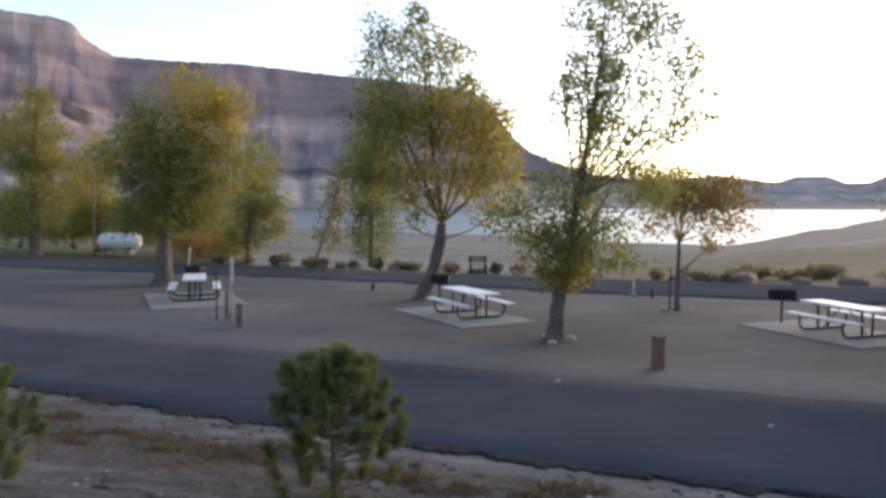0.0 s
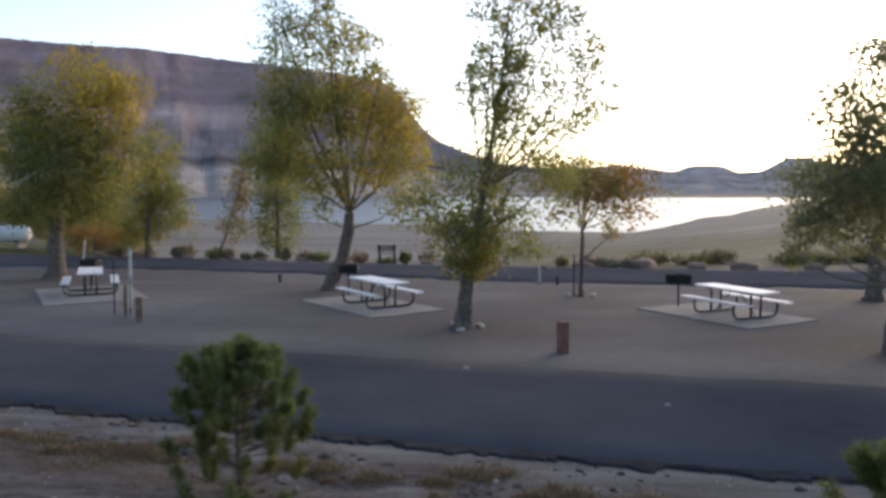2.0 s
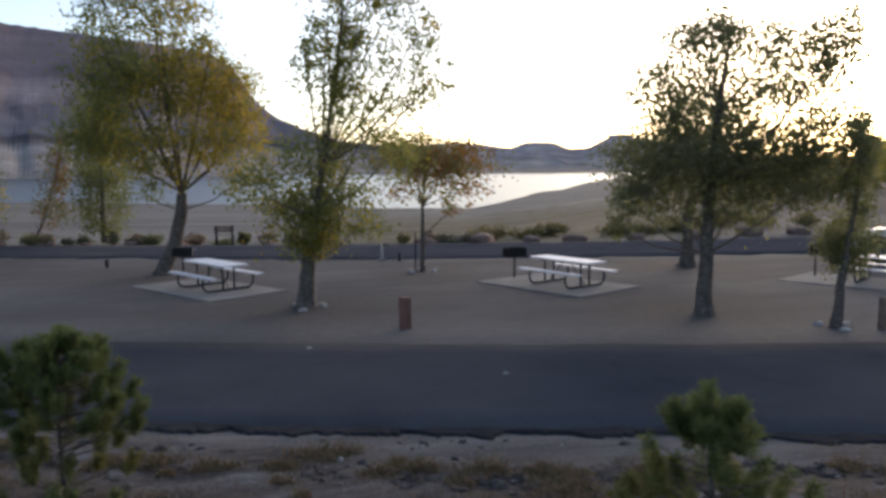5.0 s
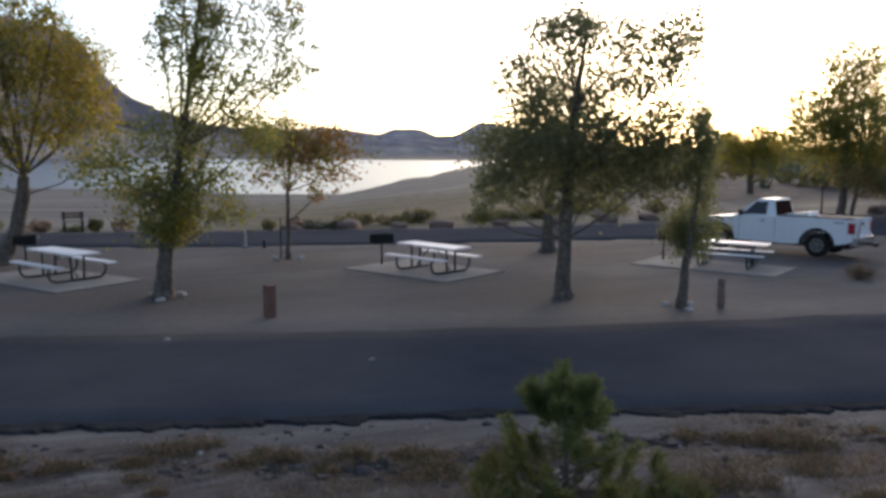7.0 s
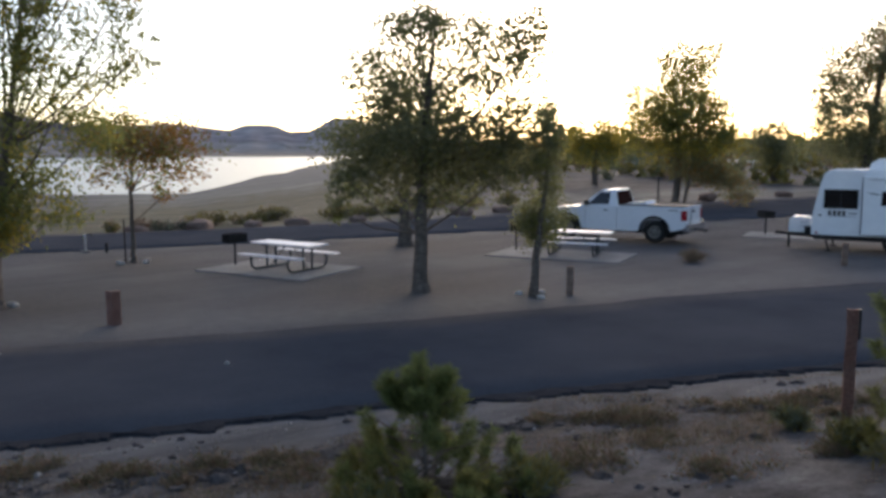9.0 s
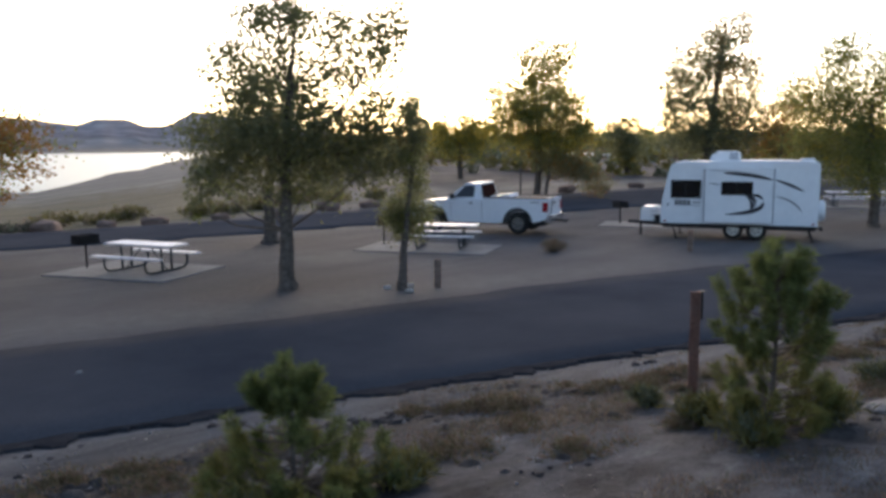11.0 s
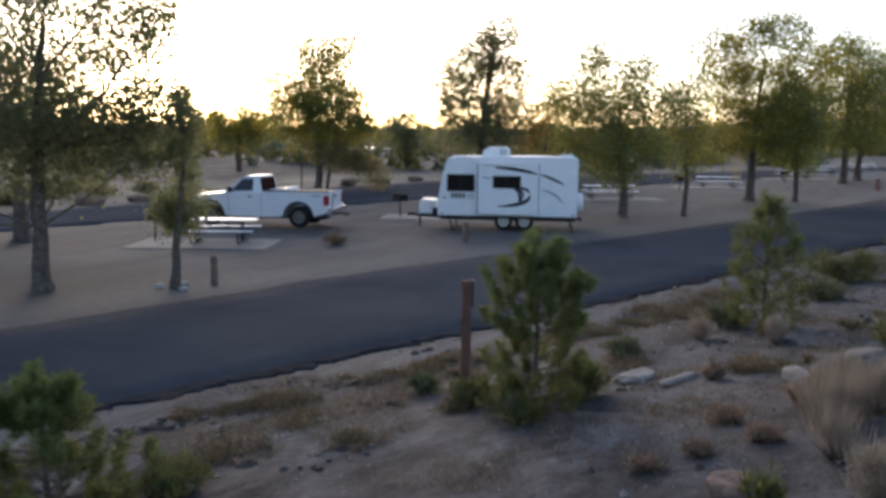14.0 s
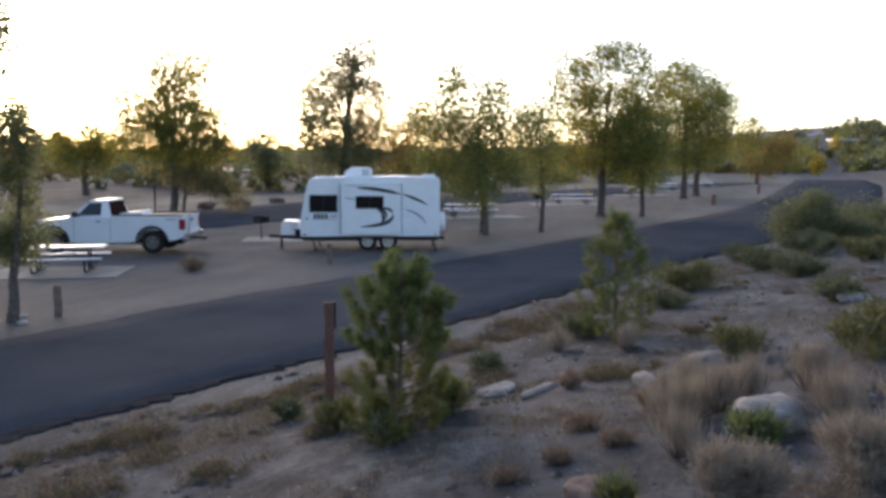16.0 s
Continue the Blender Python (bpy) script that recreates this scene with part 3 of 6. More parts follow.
def build_hills():
    azs = np.concatenate([np.arange(6, 125, 0.3), np.arange(125, 286, 2.0)])
    prof = [(0.0, 900), (0.10, 700), (0.22, 420), (0.30, 400), (0.5, 190), (0.72, 90), (0.9, 25), (1.0, 0), (1.0, -300)]
    verts, faces = [], []
    for a in azs:
        cr = 2500
        h = math.tan(radians(float(spline(SKYLINE, a)))) * cr + 3.4 + 1.5 * noise.noise((a * 1.7, 1, 0))
        for s, d in prof:
            r = cr - d + 60 * noise.noise((a * 0.8, s * 3, 2)) * (0 < s < 1)
            verts.append((r * math.sin(radians(a)), r * math.cos(radians(a)), -5 + (h + 5) * s))
    n = len(prof)
    for i in range(len(azs) - 1):
        for k in range(n - 1):
            faces.append((i * n + k, (i + 1) * n + k, (i + 1) * n + k + 1, i * n + k + 1))
    link("backdrop_hills", verts, faces, HILL, smooth=True, kind="structure", label="low bare hills and buttes on the far shore")


build_mesa()
build_hills()


# ---- trees ----
def leaf_cloud(rng, centres, spread, count, size, mats):
    """Leaves as bent diamonds gathered round centres. Returns verts, faces and material slots."""
    n = len(centres) * count
    c = np.repeat(centres, count, 0) + rng.normal(0, 1, (n, 3)) * np.repeat(spread, count)[:, None] * np.array([1, 1, 0.8])
    d = rng.normal(0, 1, (n, 3))
    d[:, 2] -= 0.5
    d /= np.linalg.norm(d, axis=1)[:, None]
    s = rng.normal(0, 1, (n, 3))
    s -= d * (s * d).sum(1)[:, None]
    s /= np.linalg.norm(s, axis=1)[:, None]
    nn = np.cross(d, s)
    ln = size * rng.uniform(0.7, 1.3, n)[:, None]
    v = np.stack([c, c + d * ln * 0.5 + s * ln * 0.36 + nn * ln * 0.1, c + d * ln, c + d * ln * 0.5 - s * ln * 0.36 + nn * ln * 0.1], 1).reshape(-1, 3)
    f = np.arange(n * 4).reshape(-1, 4)
    return v, f, np.repeat(mats, count)


def tree(name, label, base, az, trunk, lobes, leaf=0.1, seed=1, palette=None, per=430, group="", twigs=0.5, category="tree", z0=0.0):
    """A broadleaf tree. trunk: (across, height, radius); lobes: (across, height, half width, half height, density, share of the second leaf colour).
    across runs to the right as seen along the bearing az."""
    rng = np.random.default_rng(seed)
    lobes = [(a_, b_, c_, d_, max(e_, 0.85) if leaf >= 0.16 else e_, f_) for a_, b_, c_, d_, e_, f_ in lobes]
    palette = palette or [LEAF_GREEN, LEAF_GOLD]
    a = radians(az)
    right, deep = np.array([math.cos(a), -math.sin(a), 0]), np.array([math.sin(a), math.cos(a), 0])
    root = thing(name, label, category, (base[0], base[1], z0), 0, group)
    wood = Heap()
    tp = [Vector(right * x + np.array([0, 0, z])) for x, z, r in trunk]
    tp = [p + Vector((rng.normal(0, 0.02), rng.normal(0, 0.02), 0)) * (i > 0) for i, p in enumerate(tp)]
    flare = [Vector((0, 0, -0.12)), Vector((0, 0, 0.0)), Vector((0, 0, 0.25)) + (tp[1] - tp[0]) * 0.04]
    r0 = trunk[0][2]
    pts, rad = flare + tp[1:], [r0 * 1.7, r0 * 1.35, r0] + [t[2] for t in trunk[1:]]
    dense, drad = [], []
    for i in range(len(pts) - 1):
        for k in range(4):
            t = k / 4
            dense.append(pts[i].lerp(pts[i + 1], t) + Vector((rng.normal(0, 0.012), rng.normal(0, 0.012), 0)))
            drad.append((rad[i] * (1 - t) + rad[i + 1] * t) * rng.uniform(0.94, 1.06))
    dense.append(pts[-1])
    drad.append(rad[-1])
    v, f = tube_arrays(dense, drad, 10)
    link("trunk", v, f, BARK, root, smooth=True)
    centres, spreads, mats, counts = [], [], [], []
    leaf *= 0.9 if leaf < 0.16 else 0.7
    LV, LF, LM, off = [], [], [], 0
    for dx, z, rx, rz, dens, mixed in lobes:
        dy = rng.uniform(-0.9, 0.9) * min(rx, 1.6)
        c = right * dx + deep * dy + np.array([0, 0, z])
        # limb from the trunk to the lobe
        below = [q for q in tp if q.z < z - 0.15] or [tp[0].lerp(tp[1], 0.6)]
        low = max(below, key=lambda q: q.z)
        top_i = min(range(len(tp)), key=lambda i: abs(tp[i].z - max(z * 0.62, tp[1].z)))
        start = tp[top_i] if tp[top_i].z < z else low
        cv = Vector(c)
        mid = start.lerp(cv, 0.55) + Vector((0, 0, -0.08 * (cv - start).length)) + Vector(rng.normal(0, 0.06, 3))
        rl = max(0.012, min(0.45 * trunk[min(top_i, len(trunk) - 1)][2], 0.010 + 0.010 * (cv - start).length))
        wood.tube([start, start.lerp(mid, 0.5), mid, mid.lerp(cv, 0.6), cv], [rl, rl * 0.85, rl * 0.65, rl * 0.45, rl * 0.3], 6)
        area = math.pi * rx * rz
        leaves = max(24, int(2.0 * dens * per * area * (0.1 / leaf) ** 2))
        each = 26
        k = max(3, leaves // each)
        p = rng.normal(0, 1, (k, 3))
        p /= np.linalg.norm(p, axis=1)[:, None]
        rugged = np.array([0.98 + 0.5 * noise.noise((q[0] * 1.9 + seed, q[1] * 1.9 + z, q[2] * 1.9 + dx)) for q in p])
        p *= rng.uniform(0.2, 1.12, k)[:, None] ** 0.55 * rugged[:, None]
        cc = c + right * (p[:, :1] * rx) + deep * (p[:, 1:2] * rx * 0.95) + np.array([0, 0, 1.0]) * (p[:, 2:] * rz)
        sp = np.full(k, (0.19 if dens < 0.7 else 0.26) * min(1.0, max(rx, 0.3) / 0.9) * max(1.0, leaf / 0.12) ** 0.8)
        mm = (rng.random(k) < mixed).astype(int)
        v, f, m = leaf_cloud(rng, cc, sp, each, leaf, mm)
        LV.append(v)
        LF.append(f + off)
        LM.append(m)
        off += len(v)
        for q in cc[rng.random(k) < twigs * (0.45 if dens < 0.7 else 0.12)]:
            qv = Vector(q)
            m1 = cv.lerp(qv, 0.5) + Vector((0, 0, -0.04))
            wood.tube([cv, m1, qv], [rl * 0.3, rl * 0.22, 0.005], 3)
    link("limbwork", wood.v, wood.f, TWIG, root, kind="stuff")
    link("crown", np.concatenate(LV), np.concatenate(LF).tolist(), palette, root, mat_index=np.concatenate(LM), kind="stuff")
    return root


tree("cottonwood_tree", "tall airy green cottonwood on bare dirt beside the road", (2.8, 19.2), 8.4,
     [(0, 0, 0.21), (0.07, 1.2, 0.17), (0.26, 2.3, 0.11), (0.48, 3.5, 0.08), (0.72, 5.0, 0.055), (0.98, 6.8, 0.035), (1.15, 9.2, 0.014)],
     [(0.7,7.89,0.69,0.62,0.6,0.1),(1.82,7.99,0.82,0.55,0.6,0.1),(2.29,7.44,0.48,0.55,0.7,0.1),(0.65,6.81,0.69,0.69,0.5,0.1),(1.71,7.06,0.75,0.62,0.45,0.1),(2.9,6.76,0.54,0.61,0.45,0.1),(0.12,6.14,0.56,0.42,0.5,0.1),(0.53,5.73,0.62,0.62,0.4,0.1),(1.73,6.25,0.75,0.55,0.35,0.1),(2.79,5.7,0.75,0.75,0.55,0.1),(3.44,5.83,0.27,0.54,0.3,0.1),(0.95,4.77,0.83,0.55,0.4,0.1)]
     + [(2.15,4.9,0.82,0.48,0.4,0.1),(1.5,4.36,0.69,0.34,0.35,0.1),(0.16,3.68,1.25,0.49,0.7,0.1),(2.17,3.82,0.82,0.48,0.8,0.1),(-1.22,3.11,0.84,0.56,0.45,0.1),(-0.38,2.56,0.84,0.56,0.6,0.2),(0.98,2.85,0.97,0.48,0.5,0.1),(0.18,2.01,0.97,0.56,0.7,0.35),(1.27,2.03,0.69,0.41,0.6,0.2),(1.28,8.8,1.1,0.69,0.6,0.1),(1.79,9.7,0.68,0.68,0.5,0.1),(0.45,2.9,0.7,0.5,0.7,0.2),(0.8,4.2,0.6,0.4,0.6,0.1),(1.0,5.6,0.5,0.5,0.5,0.1),(1.2,6.9,0.5,0.5,0.5,0.1),(0.3,1.6,0.6,0.35,0.8,0.4),(0.2,1.95,0.62,0.4,0.6,0.4),(-0.1,2.6,0.8,0.45,0.7,0.2),(0.75,2.5,0.8,0.4,0.7,0.2),(1.05,5.2,0.8,0.5,0.5,0.1),(0.9,6.2,0.8,0.5,0.5,0.1)],
     0.105, 2, twigs=0.5, per=400)
tree("cottonwood_tree", "spreading many-limbed cottonwood turning yellow behind a picnic table", (-0.7, 27.3), -1.4,
     [(0, 0, 0.26), (0.35, 1.0, 0.23), (0.62, 2.1, 0.21), (0.7, 2.7, 0.15)],
     [(-1.47,8.87,0.89,1.19,0.6,0),(-0.13,9.69,0.59,0.79,0.5,0.2),(0.16,8.45,1.19,1.09,0.8,0.6),(1.74,7.49,0.79,0.99,0.35,0.6),(-1.2,6.5,1.48,1.38,1,0.15),(0.56,6.32,1.58,1.39,1,0.45),(2.14,5.94,0.99,1.19,0.9,0.8),(-1.79,4.74,1.28,1.18,1.1,0.1),(-0.02,4.16,1.58,1.19,0.6,0.5),(1.96,4.37,1.29,1.09,0.7,0.8),(2.94,5.16,0.69,0.89,0.5,0.8),(-0.6,2.78,0.99,0.49,0.3,0.3),(2.36,2.99,0.79,0.5,0.3,0.5)],
     0.125, 3, twigs=0.6)
tree("young_tree", "small young tree with rust-orange autumn leaves", (7.5, 24.8), 16.9, [(0, 0, 0.075), (-0.02, 1.2, 0.065), (0.05, 2.2, 0.05), (0.1, 3.2, 0.03)],
     [(-0.08,3.78,1.26,0.54,0.9,0.5),(1.27,3.78,1.24,0.53,0.9,0.8),(-0.41,2.88,0.9,0.45,0.5,0.5),(1.12,2.9,1.06,0.35,0.5,0.8),(-0.44,4.31,0.9,0.36,0.8,0.1),(1.14,2.19,0.53,0.35,0.4,0.9),(0.5,3.4,1.2,0.4,0.8,0.6)], 0.115, 4, [LEAF_GREEN, LEAF_RUST])
tree("cottonwood_tree", "full dense dark green cottonwood on dirt beside the road", (11.4, 15.1), 36.7,
     [(0, 0, 0.19), (0.02, 1.4, 0.16), (0.05, 3.0, 0.12), (0.2, 4.6, 0.08), (0.4, 6.2, 0.03)],
     [(0.4,6.48,0.81,0.4,0.4,0.1),(-0.64,6.25,0.54,0.41,0.3,0.1),(0.02,6.11,0.94,0.54,0.7,0.1),(1.43,6.21,0.8,0.53,0.75,0.1),(2.44,6.07,0.6,0.6,0.8,0.1),(-1.15,5.34,0.68,0.48,0.7,0.1),(0.04,5.2,0.94,0.61,0.8,0.1),(1.34,5.19,0.73,0.47,0.6,0.1),(-0.6,4.55,0.81,0.54,0.9,0.1),(0.71,4.55,0.8,0.54,0.8,0.1),(2.21,5.45,0.7,0.6,0.75,0.1)]
     + [(-1.39,3.62,0.96,0.68,1.1,0.1),(-0.05,3.63,1.08,0.74,1.1,0.1),(1.39,3.63,1.07,0.67,1.1,0.1),(2.27,4.03,0.79,0.6,0.9,0.1),(2.89,4.41,0.46,0.39,0.5,0.1),(-1.64,2.67,0.55,0.48,0.6,0.1),(-0.56,2.68,0.95,0.54,0.8,0.1),(0.77,2.7,0.94,0.54,0.8,0.1),(2.06,2.98,0.8,0.53,0.9,0.1),(-1.91,1.98,0.41,0.27,0.4,0.1),(3.03,3.9,0.39,0.53,0.6,0.1)],
     0.105, 5, [LEAF_DARK, LEAF_GREEN], per=570, twigs=0.4)
tree("cottonwood_tree", "leafy tree by the far loop road, trunk flaring at the ground", (16.5, 22.9), 35.6, [(0, 0, 0.24), (0.02, 1.3, 0.19), (0.1, 3.0, 0.12), (0.2, 5, 0.05)],
     [(-0.6,3.4,1.2,1.0,0.8,0.1),(0.9,3.6,1.2,0.9,0.8,0.1),(0.1,5.0,1.3,1.1,0.7,0.1),(-1.6,2.6,0.8,0.6,0.6,0.2),(1.8,2.5,0.8,0.6,0.6,0.2)], 0.13, 6, [LEAF_DARK, LEAF_GREEN])
tree("young_tree", "slender young tree with a bushy low crown by the kerbless road", (13.1, 12.9), 45.1, [(0, 0, 0.11), (0.03, 0.9, 0.09), (0.18, 2.2, 0.05), (0.35, 3.8, 0.015)],
     [(0.10,1.75,0.58,0.58,1.4,0.3),(0.29,3.04,0.32,0.9,0.8,0.3),(0.39,3.93,0.26,0.52,0.5,0.2)], 0.07, 7, [LEAF_DARK, LEAF_GREEN], per=620)
tree("cottonwood_tree", "pale yellow-green cottonwood standing by the far road", (42.2, 29.6), 54.8, [(0, 0, 0.24), (0.1, 1.5, 0.2), (0.1, 4, 0.13), (0.3, 7, 0.07), (0.4, 9.5, 0.02)],
     [(-0.11,8.8,1.78,1.6,0.4,0.5),(1.86,9.07,0.88,1.23,0.3,0.4),(-2.08,6.44,1.44,1.44,0.4,0.6),(0.64,6.38,2.13,1.42,0.9,0.4),(2.32,5.66,1.05,1.41,0.8,0.4),(-0.65,4.31,2.15,1.43,1.2,0.3),(1.72,3.95,1.76,1.41,1.2,0.2),(-2.5,4.6,1.3,1.0,0.9,0.4),(3.0,4.4,1.0,0.9,0.9,0.4),(0.3,5.5,2.2,1.2,1.0,0.4),(0.3,7.5,1.7,1.2,0.9,0.4),(-1.2,5.7,1.4,1.1,0.9,0.5)], 0.2, 8)
tree("young_tree", "low dark olive tree drooping beside the gravel road", (41.3, 28.3), 55.6, [(0, 0, 0.12), (0.1, 1.2, 0.1), (0.3, 2.4, 0.05)],
     [(1.0,2.2,1.7,0.85,1.2,0.25),(2.8,1.15,1.1,0.75,1.1,0.3),(-0.4,2.6,1.0,0.6,0.9,0.2),(1.9,1.9,1.1,0.7,1.1,0.2)], 0.17, 108, [LEAF_DARK, LEAF_RUST])
tree("round_tree", "rounded yellow tree far off on the plain", (56.9, 48.9), 49.1, [(0, 0, 0.3), (0, 1.5, 0.25), (0, 3.5, 0.15)],
     [(0.11,4.86,2.96,1.73,1,0.9),(1.89,4.39,2.0,1.5,1,0.7),(-1.25,4.12,1.71,1.22,1,0.5),(0.3,3.0,2.6,1.2,1,0.4)], 0.28, 9)
tree("cottonwood_tree", "tall dark cottonwood rising behind the travel trailer", (55.2, 23.8), 66.4, [(0, 0, 0.4), (0, 2, 0.35), (0.2, 5, 0.25), (0.6, 9, 0.12), (1, 12, 0.03)],
     [(1.09,11.13,1.73,1.73,1.0,0.3),(-0.56,9.07,2.6,1.74,1.0,0.2),(1.99,8.25,2.17,1.73,0.6,0.4),(-2.24,7.39,1.74,1.74,0.6,0.1),(-0.94,5.3,3.04,2.17,1.1,0),(2.05,5.33,2.17,2.17,1,0.2),(-0.05,3.62,3.47,1.3,1,0)], 0.24, 10, [LEAF_DARK, LEAF_RUST])
tree("young_tree", "rust-orange leafed tree behind the trailer", (58.8, 20.1), 70.9, [(0, 0, 0.2), (0, 1.5, 0.15), (0.3, 4, 0.08)],
     [(0.73,5.41,1.78,1.78,0.8,0.9),(-0.09,3.67,2.23,1.34,0.9,0.7),(0.3,2.6,1.8,1.0,0.9,0.4)], 0.22, 11, [LEAF_GREEN, LEAF_RUST])
tree("round_tree", "dark bushy tree far off on the plain", (74.6, 41.0), 61.0, [(0, 0, 0.3), (0, 1.5, 0.25), (0, 3.0, 0.12)], [(-0.31,5.13,2.15,1.35,1,0.1),(-1.22,3.63,2.46,1.84,1,0.1),(0.8,3.0,2.0,1.5,1,0.1)], 0.3, 12, [LEAF_DARK, LEAF_GREEN])
ROW = "trees in the campground row"
tree("cottonwood_tree", "leafy green campground cottonwood with a few bare twigs on top", (34.8, 8.0), 76.7, [(0, 0, 0.2), (0, 1.2, 0.17), (-0.2, 2.6, 0.12), (-0.3, 5.0, 0.05)],
     [(-1.5,6.75,1.01,1.01,0.6,0.2),(0.44,6.25,1.0,0.87,0.3,0.1),(-2.68,5.3,1.27,1.02,0.8,0.5),(-0.71,5.05,1.76,1.26,1,0.1),(1.21,4.8,1.12,0.99,0.5,0.2),(-1.63,3.57,2.02,1.26,1.1,0.1),(0.32,3.34,1.75,1.12,1,0.1),(-0.6,2.09,1.51,0.75,0.7,0.1)], 0.16, 13, group=ROW)
tree("young_tree", "narrow leafy young campground tree", (36.8, 5.7), 80.8, [(0, 0, 0.12), (0, 1.5, 0.1), (-0.1, 4.5, 0.04)], [(-0.19,4.86,1.02,1.54,0.7,0.1),(0.01,3.11,1.02,1.28,0.8,0.1)], 0.16, 14, group=ROW)
tree("cottonwood_tree", "broad golden-green campground cottonwood", (48.1, 3.9), 85.3, [(0, 0, 0.25), (0, 2, 0.2), (0.1, 5, 0.13), (0.4, 8, 0.04)],
     [(-1.58,8.05,2.07,1.72,0.8,0.6),(0.83,9.28,2.03,1.18,0.5,0.3),(-0.21,6.05,3.07,2.05,1.1,0.5),(2.45,7.63,2.0,1.67,0.8,0.5),(-0.7,3.71,2.74,1.71,1,0.4),(1.75,4.39,2.02,2.02,1,0.2)], 0.2, 15, group=ROW)
tree("young_tree", "slim green campground tree", (48.8, 1.55), 88.1, [(0, 0, 0.14), (0, 1.5, 0.12), (-0.2, 5, 0.04)], [(-0.07,3.41,1.68,2.02,1,0.1),(-0.36,5.39,1.35,1.35,0.8,0.2)], 0.2, 16, group=ROW)
tree("cottonwood_tree", "large green campground cottonwood farther along the row", (72.4, -1.1), 90.7, [(0, 0, 0.3), (0, 2, 0.25), (0, 5, 0.15), (0, 9, 0.05)],
     [(-0.3,9.76,2.78,2.32,0.8,0.2),(-0.83,5.72,3.73,2.8,1.1,0.2),(1.84,7.92,2.28,2.28,0.8,0.1),(0.23,3.7,3.24,1.3,0.9,0.1)], 0.27, 17, group=ROW)
tree("cottonwood_tree", "green cottonwood near the end of the campground row", (78.7, -2.3), 91.6, [(0, 0, 0.3), (0, 2, 0.25), (0.5, 6, 0.1)],
     [(0.57,8.87,2.69,2.69,0.8,0.2),(2.7,5.7,3.2,2.14,0.9,0.4),(-0.28,4.66,2.7,2.16,0.8,0.1)], 0.27, 18, group=ROW)
tree("round_tree", "golden round-headed tree where the road bends away", (119.7, -11.6), 95.5, [(0, 0, 0.3), (0, 2, 0.2), (0, 4, 0.1)], [(0.56,5.3,4.02,2.01,0.9,0.6),(3.5,5.14,1.59,1.59,0.8,0.9),(0.5,2.8,3.6,1.6,0.9,0.5)], 0.35, 19, [LEAF_GREEN, LEAF_RUST])
tree("cottonwood_tree", "dense cottonwood with a golden top beside a picnic table", (-11.3, 31.5), -19.7, [(0, 0, 0.36), (-0.05, 1.2, 0.3), (0.1, 2.6, 0.22), (0.3, 5, 0.1)],
     [(-0.74,6.9,0.79,1.02,0.7,0.1),(1.41,7.44,1.39,1.27,0.9,0.9),(2.51,6.81,0.94,1.17,0.8,0.95),(0.3,6.04,1.37,1.14,0.7,0.5),(-0.98,5.1,1.35,1.35,1.1,0),(0.5,4.69,1.6,1.6,1.2,0),(2.04,4.95,1.4,1.4,1.1,0.4),(-0.59,3.09,1.36,1.13,1.2,0),(1.13,3.09,1.62,1.15,1.2,0.1)], 0.14, 20)
tree("willow_tree", "bushy green-yellow willow beyond the loop road", (-10.6, 42.3), -14.0, [(0, 0, 0.15), (0, 1, 0.12), (0.2, 3, 0.06)],
     [(0.64,5.45,1.23,1.23,0.8,0.3),(0.03,3.62,1.53,1.53,1,0.2),(0.92,2.39,1.39,1.54,1,0.3),(-0.58,1.48,1.22,1.22,0.8,0.5)], 0.17, 21)
tree("shrub", "low orange autumn shrub beyond the loop road", (-13.8, 44.0), -17.7, [(0, 0, 0.06), (0, 0.4, 0.05), (0, 0.9, 0.03)], [(-0.14,0.9,1.88,0.75,1,0.9),(1.4,0.7,1.2,0.6,1,0.7)], 0.16, 22, [LEAF_GREEN, LEAF_RUST], category="shrub")
tree("cottonwood_tree", "tall dense green-gold cottonwood beyond the loop road", (-24.3, 46.5), -29.0, [(0, 0, 0.35), (0, 2, 0.3), (0, 5, 0.2), (0.2, 9, 0.04)],
     [(0.22,9.21,0.95,1.27,0.9,0.3),(-0.38,7.0,2.21,1.89,1.2,0.3),(0.67,4.83,1.92,1.6,1.2,0.15),(-0.21,2.61,2.21,1.58,1.2,0.1)], 0.2, 23)
tree("willow_tree", "loose yellowing willow behind the propane tank", (-24.5, 55.5), -24.2, [(0, 0, 0.15), (0, 1.5, 0.12), (0.1, 4, 0.06)],
     [(0.11,6.2,1.6,1.9,0.7,0.7),(-0.4,3.9,1.8,1.9,0.9,0.5),(-1.2,2.0,2.0,1.3,1,0.3),(1.6,2.2,1.8,1.5,0.9,0.4)], 0.2, 24)
tree("juniper_tree", "dark green juniper beyond the loop road", (-3.9, 42.2), -5.3, [(0, 0, 0.12), (0, 1.5, 0.1), (0, 4, 0.04)], [(0.0,3.4,1.2,1.45,1,0.3),(0.0,1.5,1.2,1.3,1,0.2),(-0.14,5.2,0.95,1.16,1,0.3),(0.05,6.6,0.8,1.0,0.9,0.2)], 0.15, 25, [LEAF_GREEN, LEAF_DARK])
tree("dead_shrub", "leaning half-dead dark shrub beyond the loop road", (-7.1, 43.4), -9.4, [(0, 0, 0.07), (0.3, 1, 0.06), (0.9, 3, 0.03), (1.2, 4.4, 0.015)], [(1.08,3.34,0.75,1.0,0.7,0.4),(0.77,1.79,0.8,1.0,0.7,0.4),(1.39,4.57,0.6,0.7,0.5,0.4)], 0.14, 26, [LEAF_DARK, LEAF_RUST])

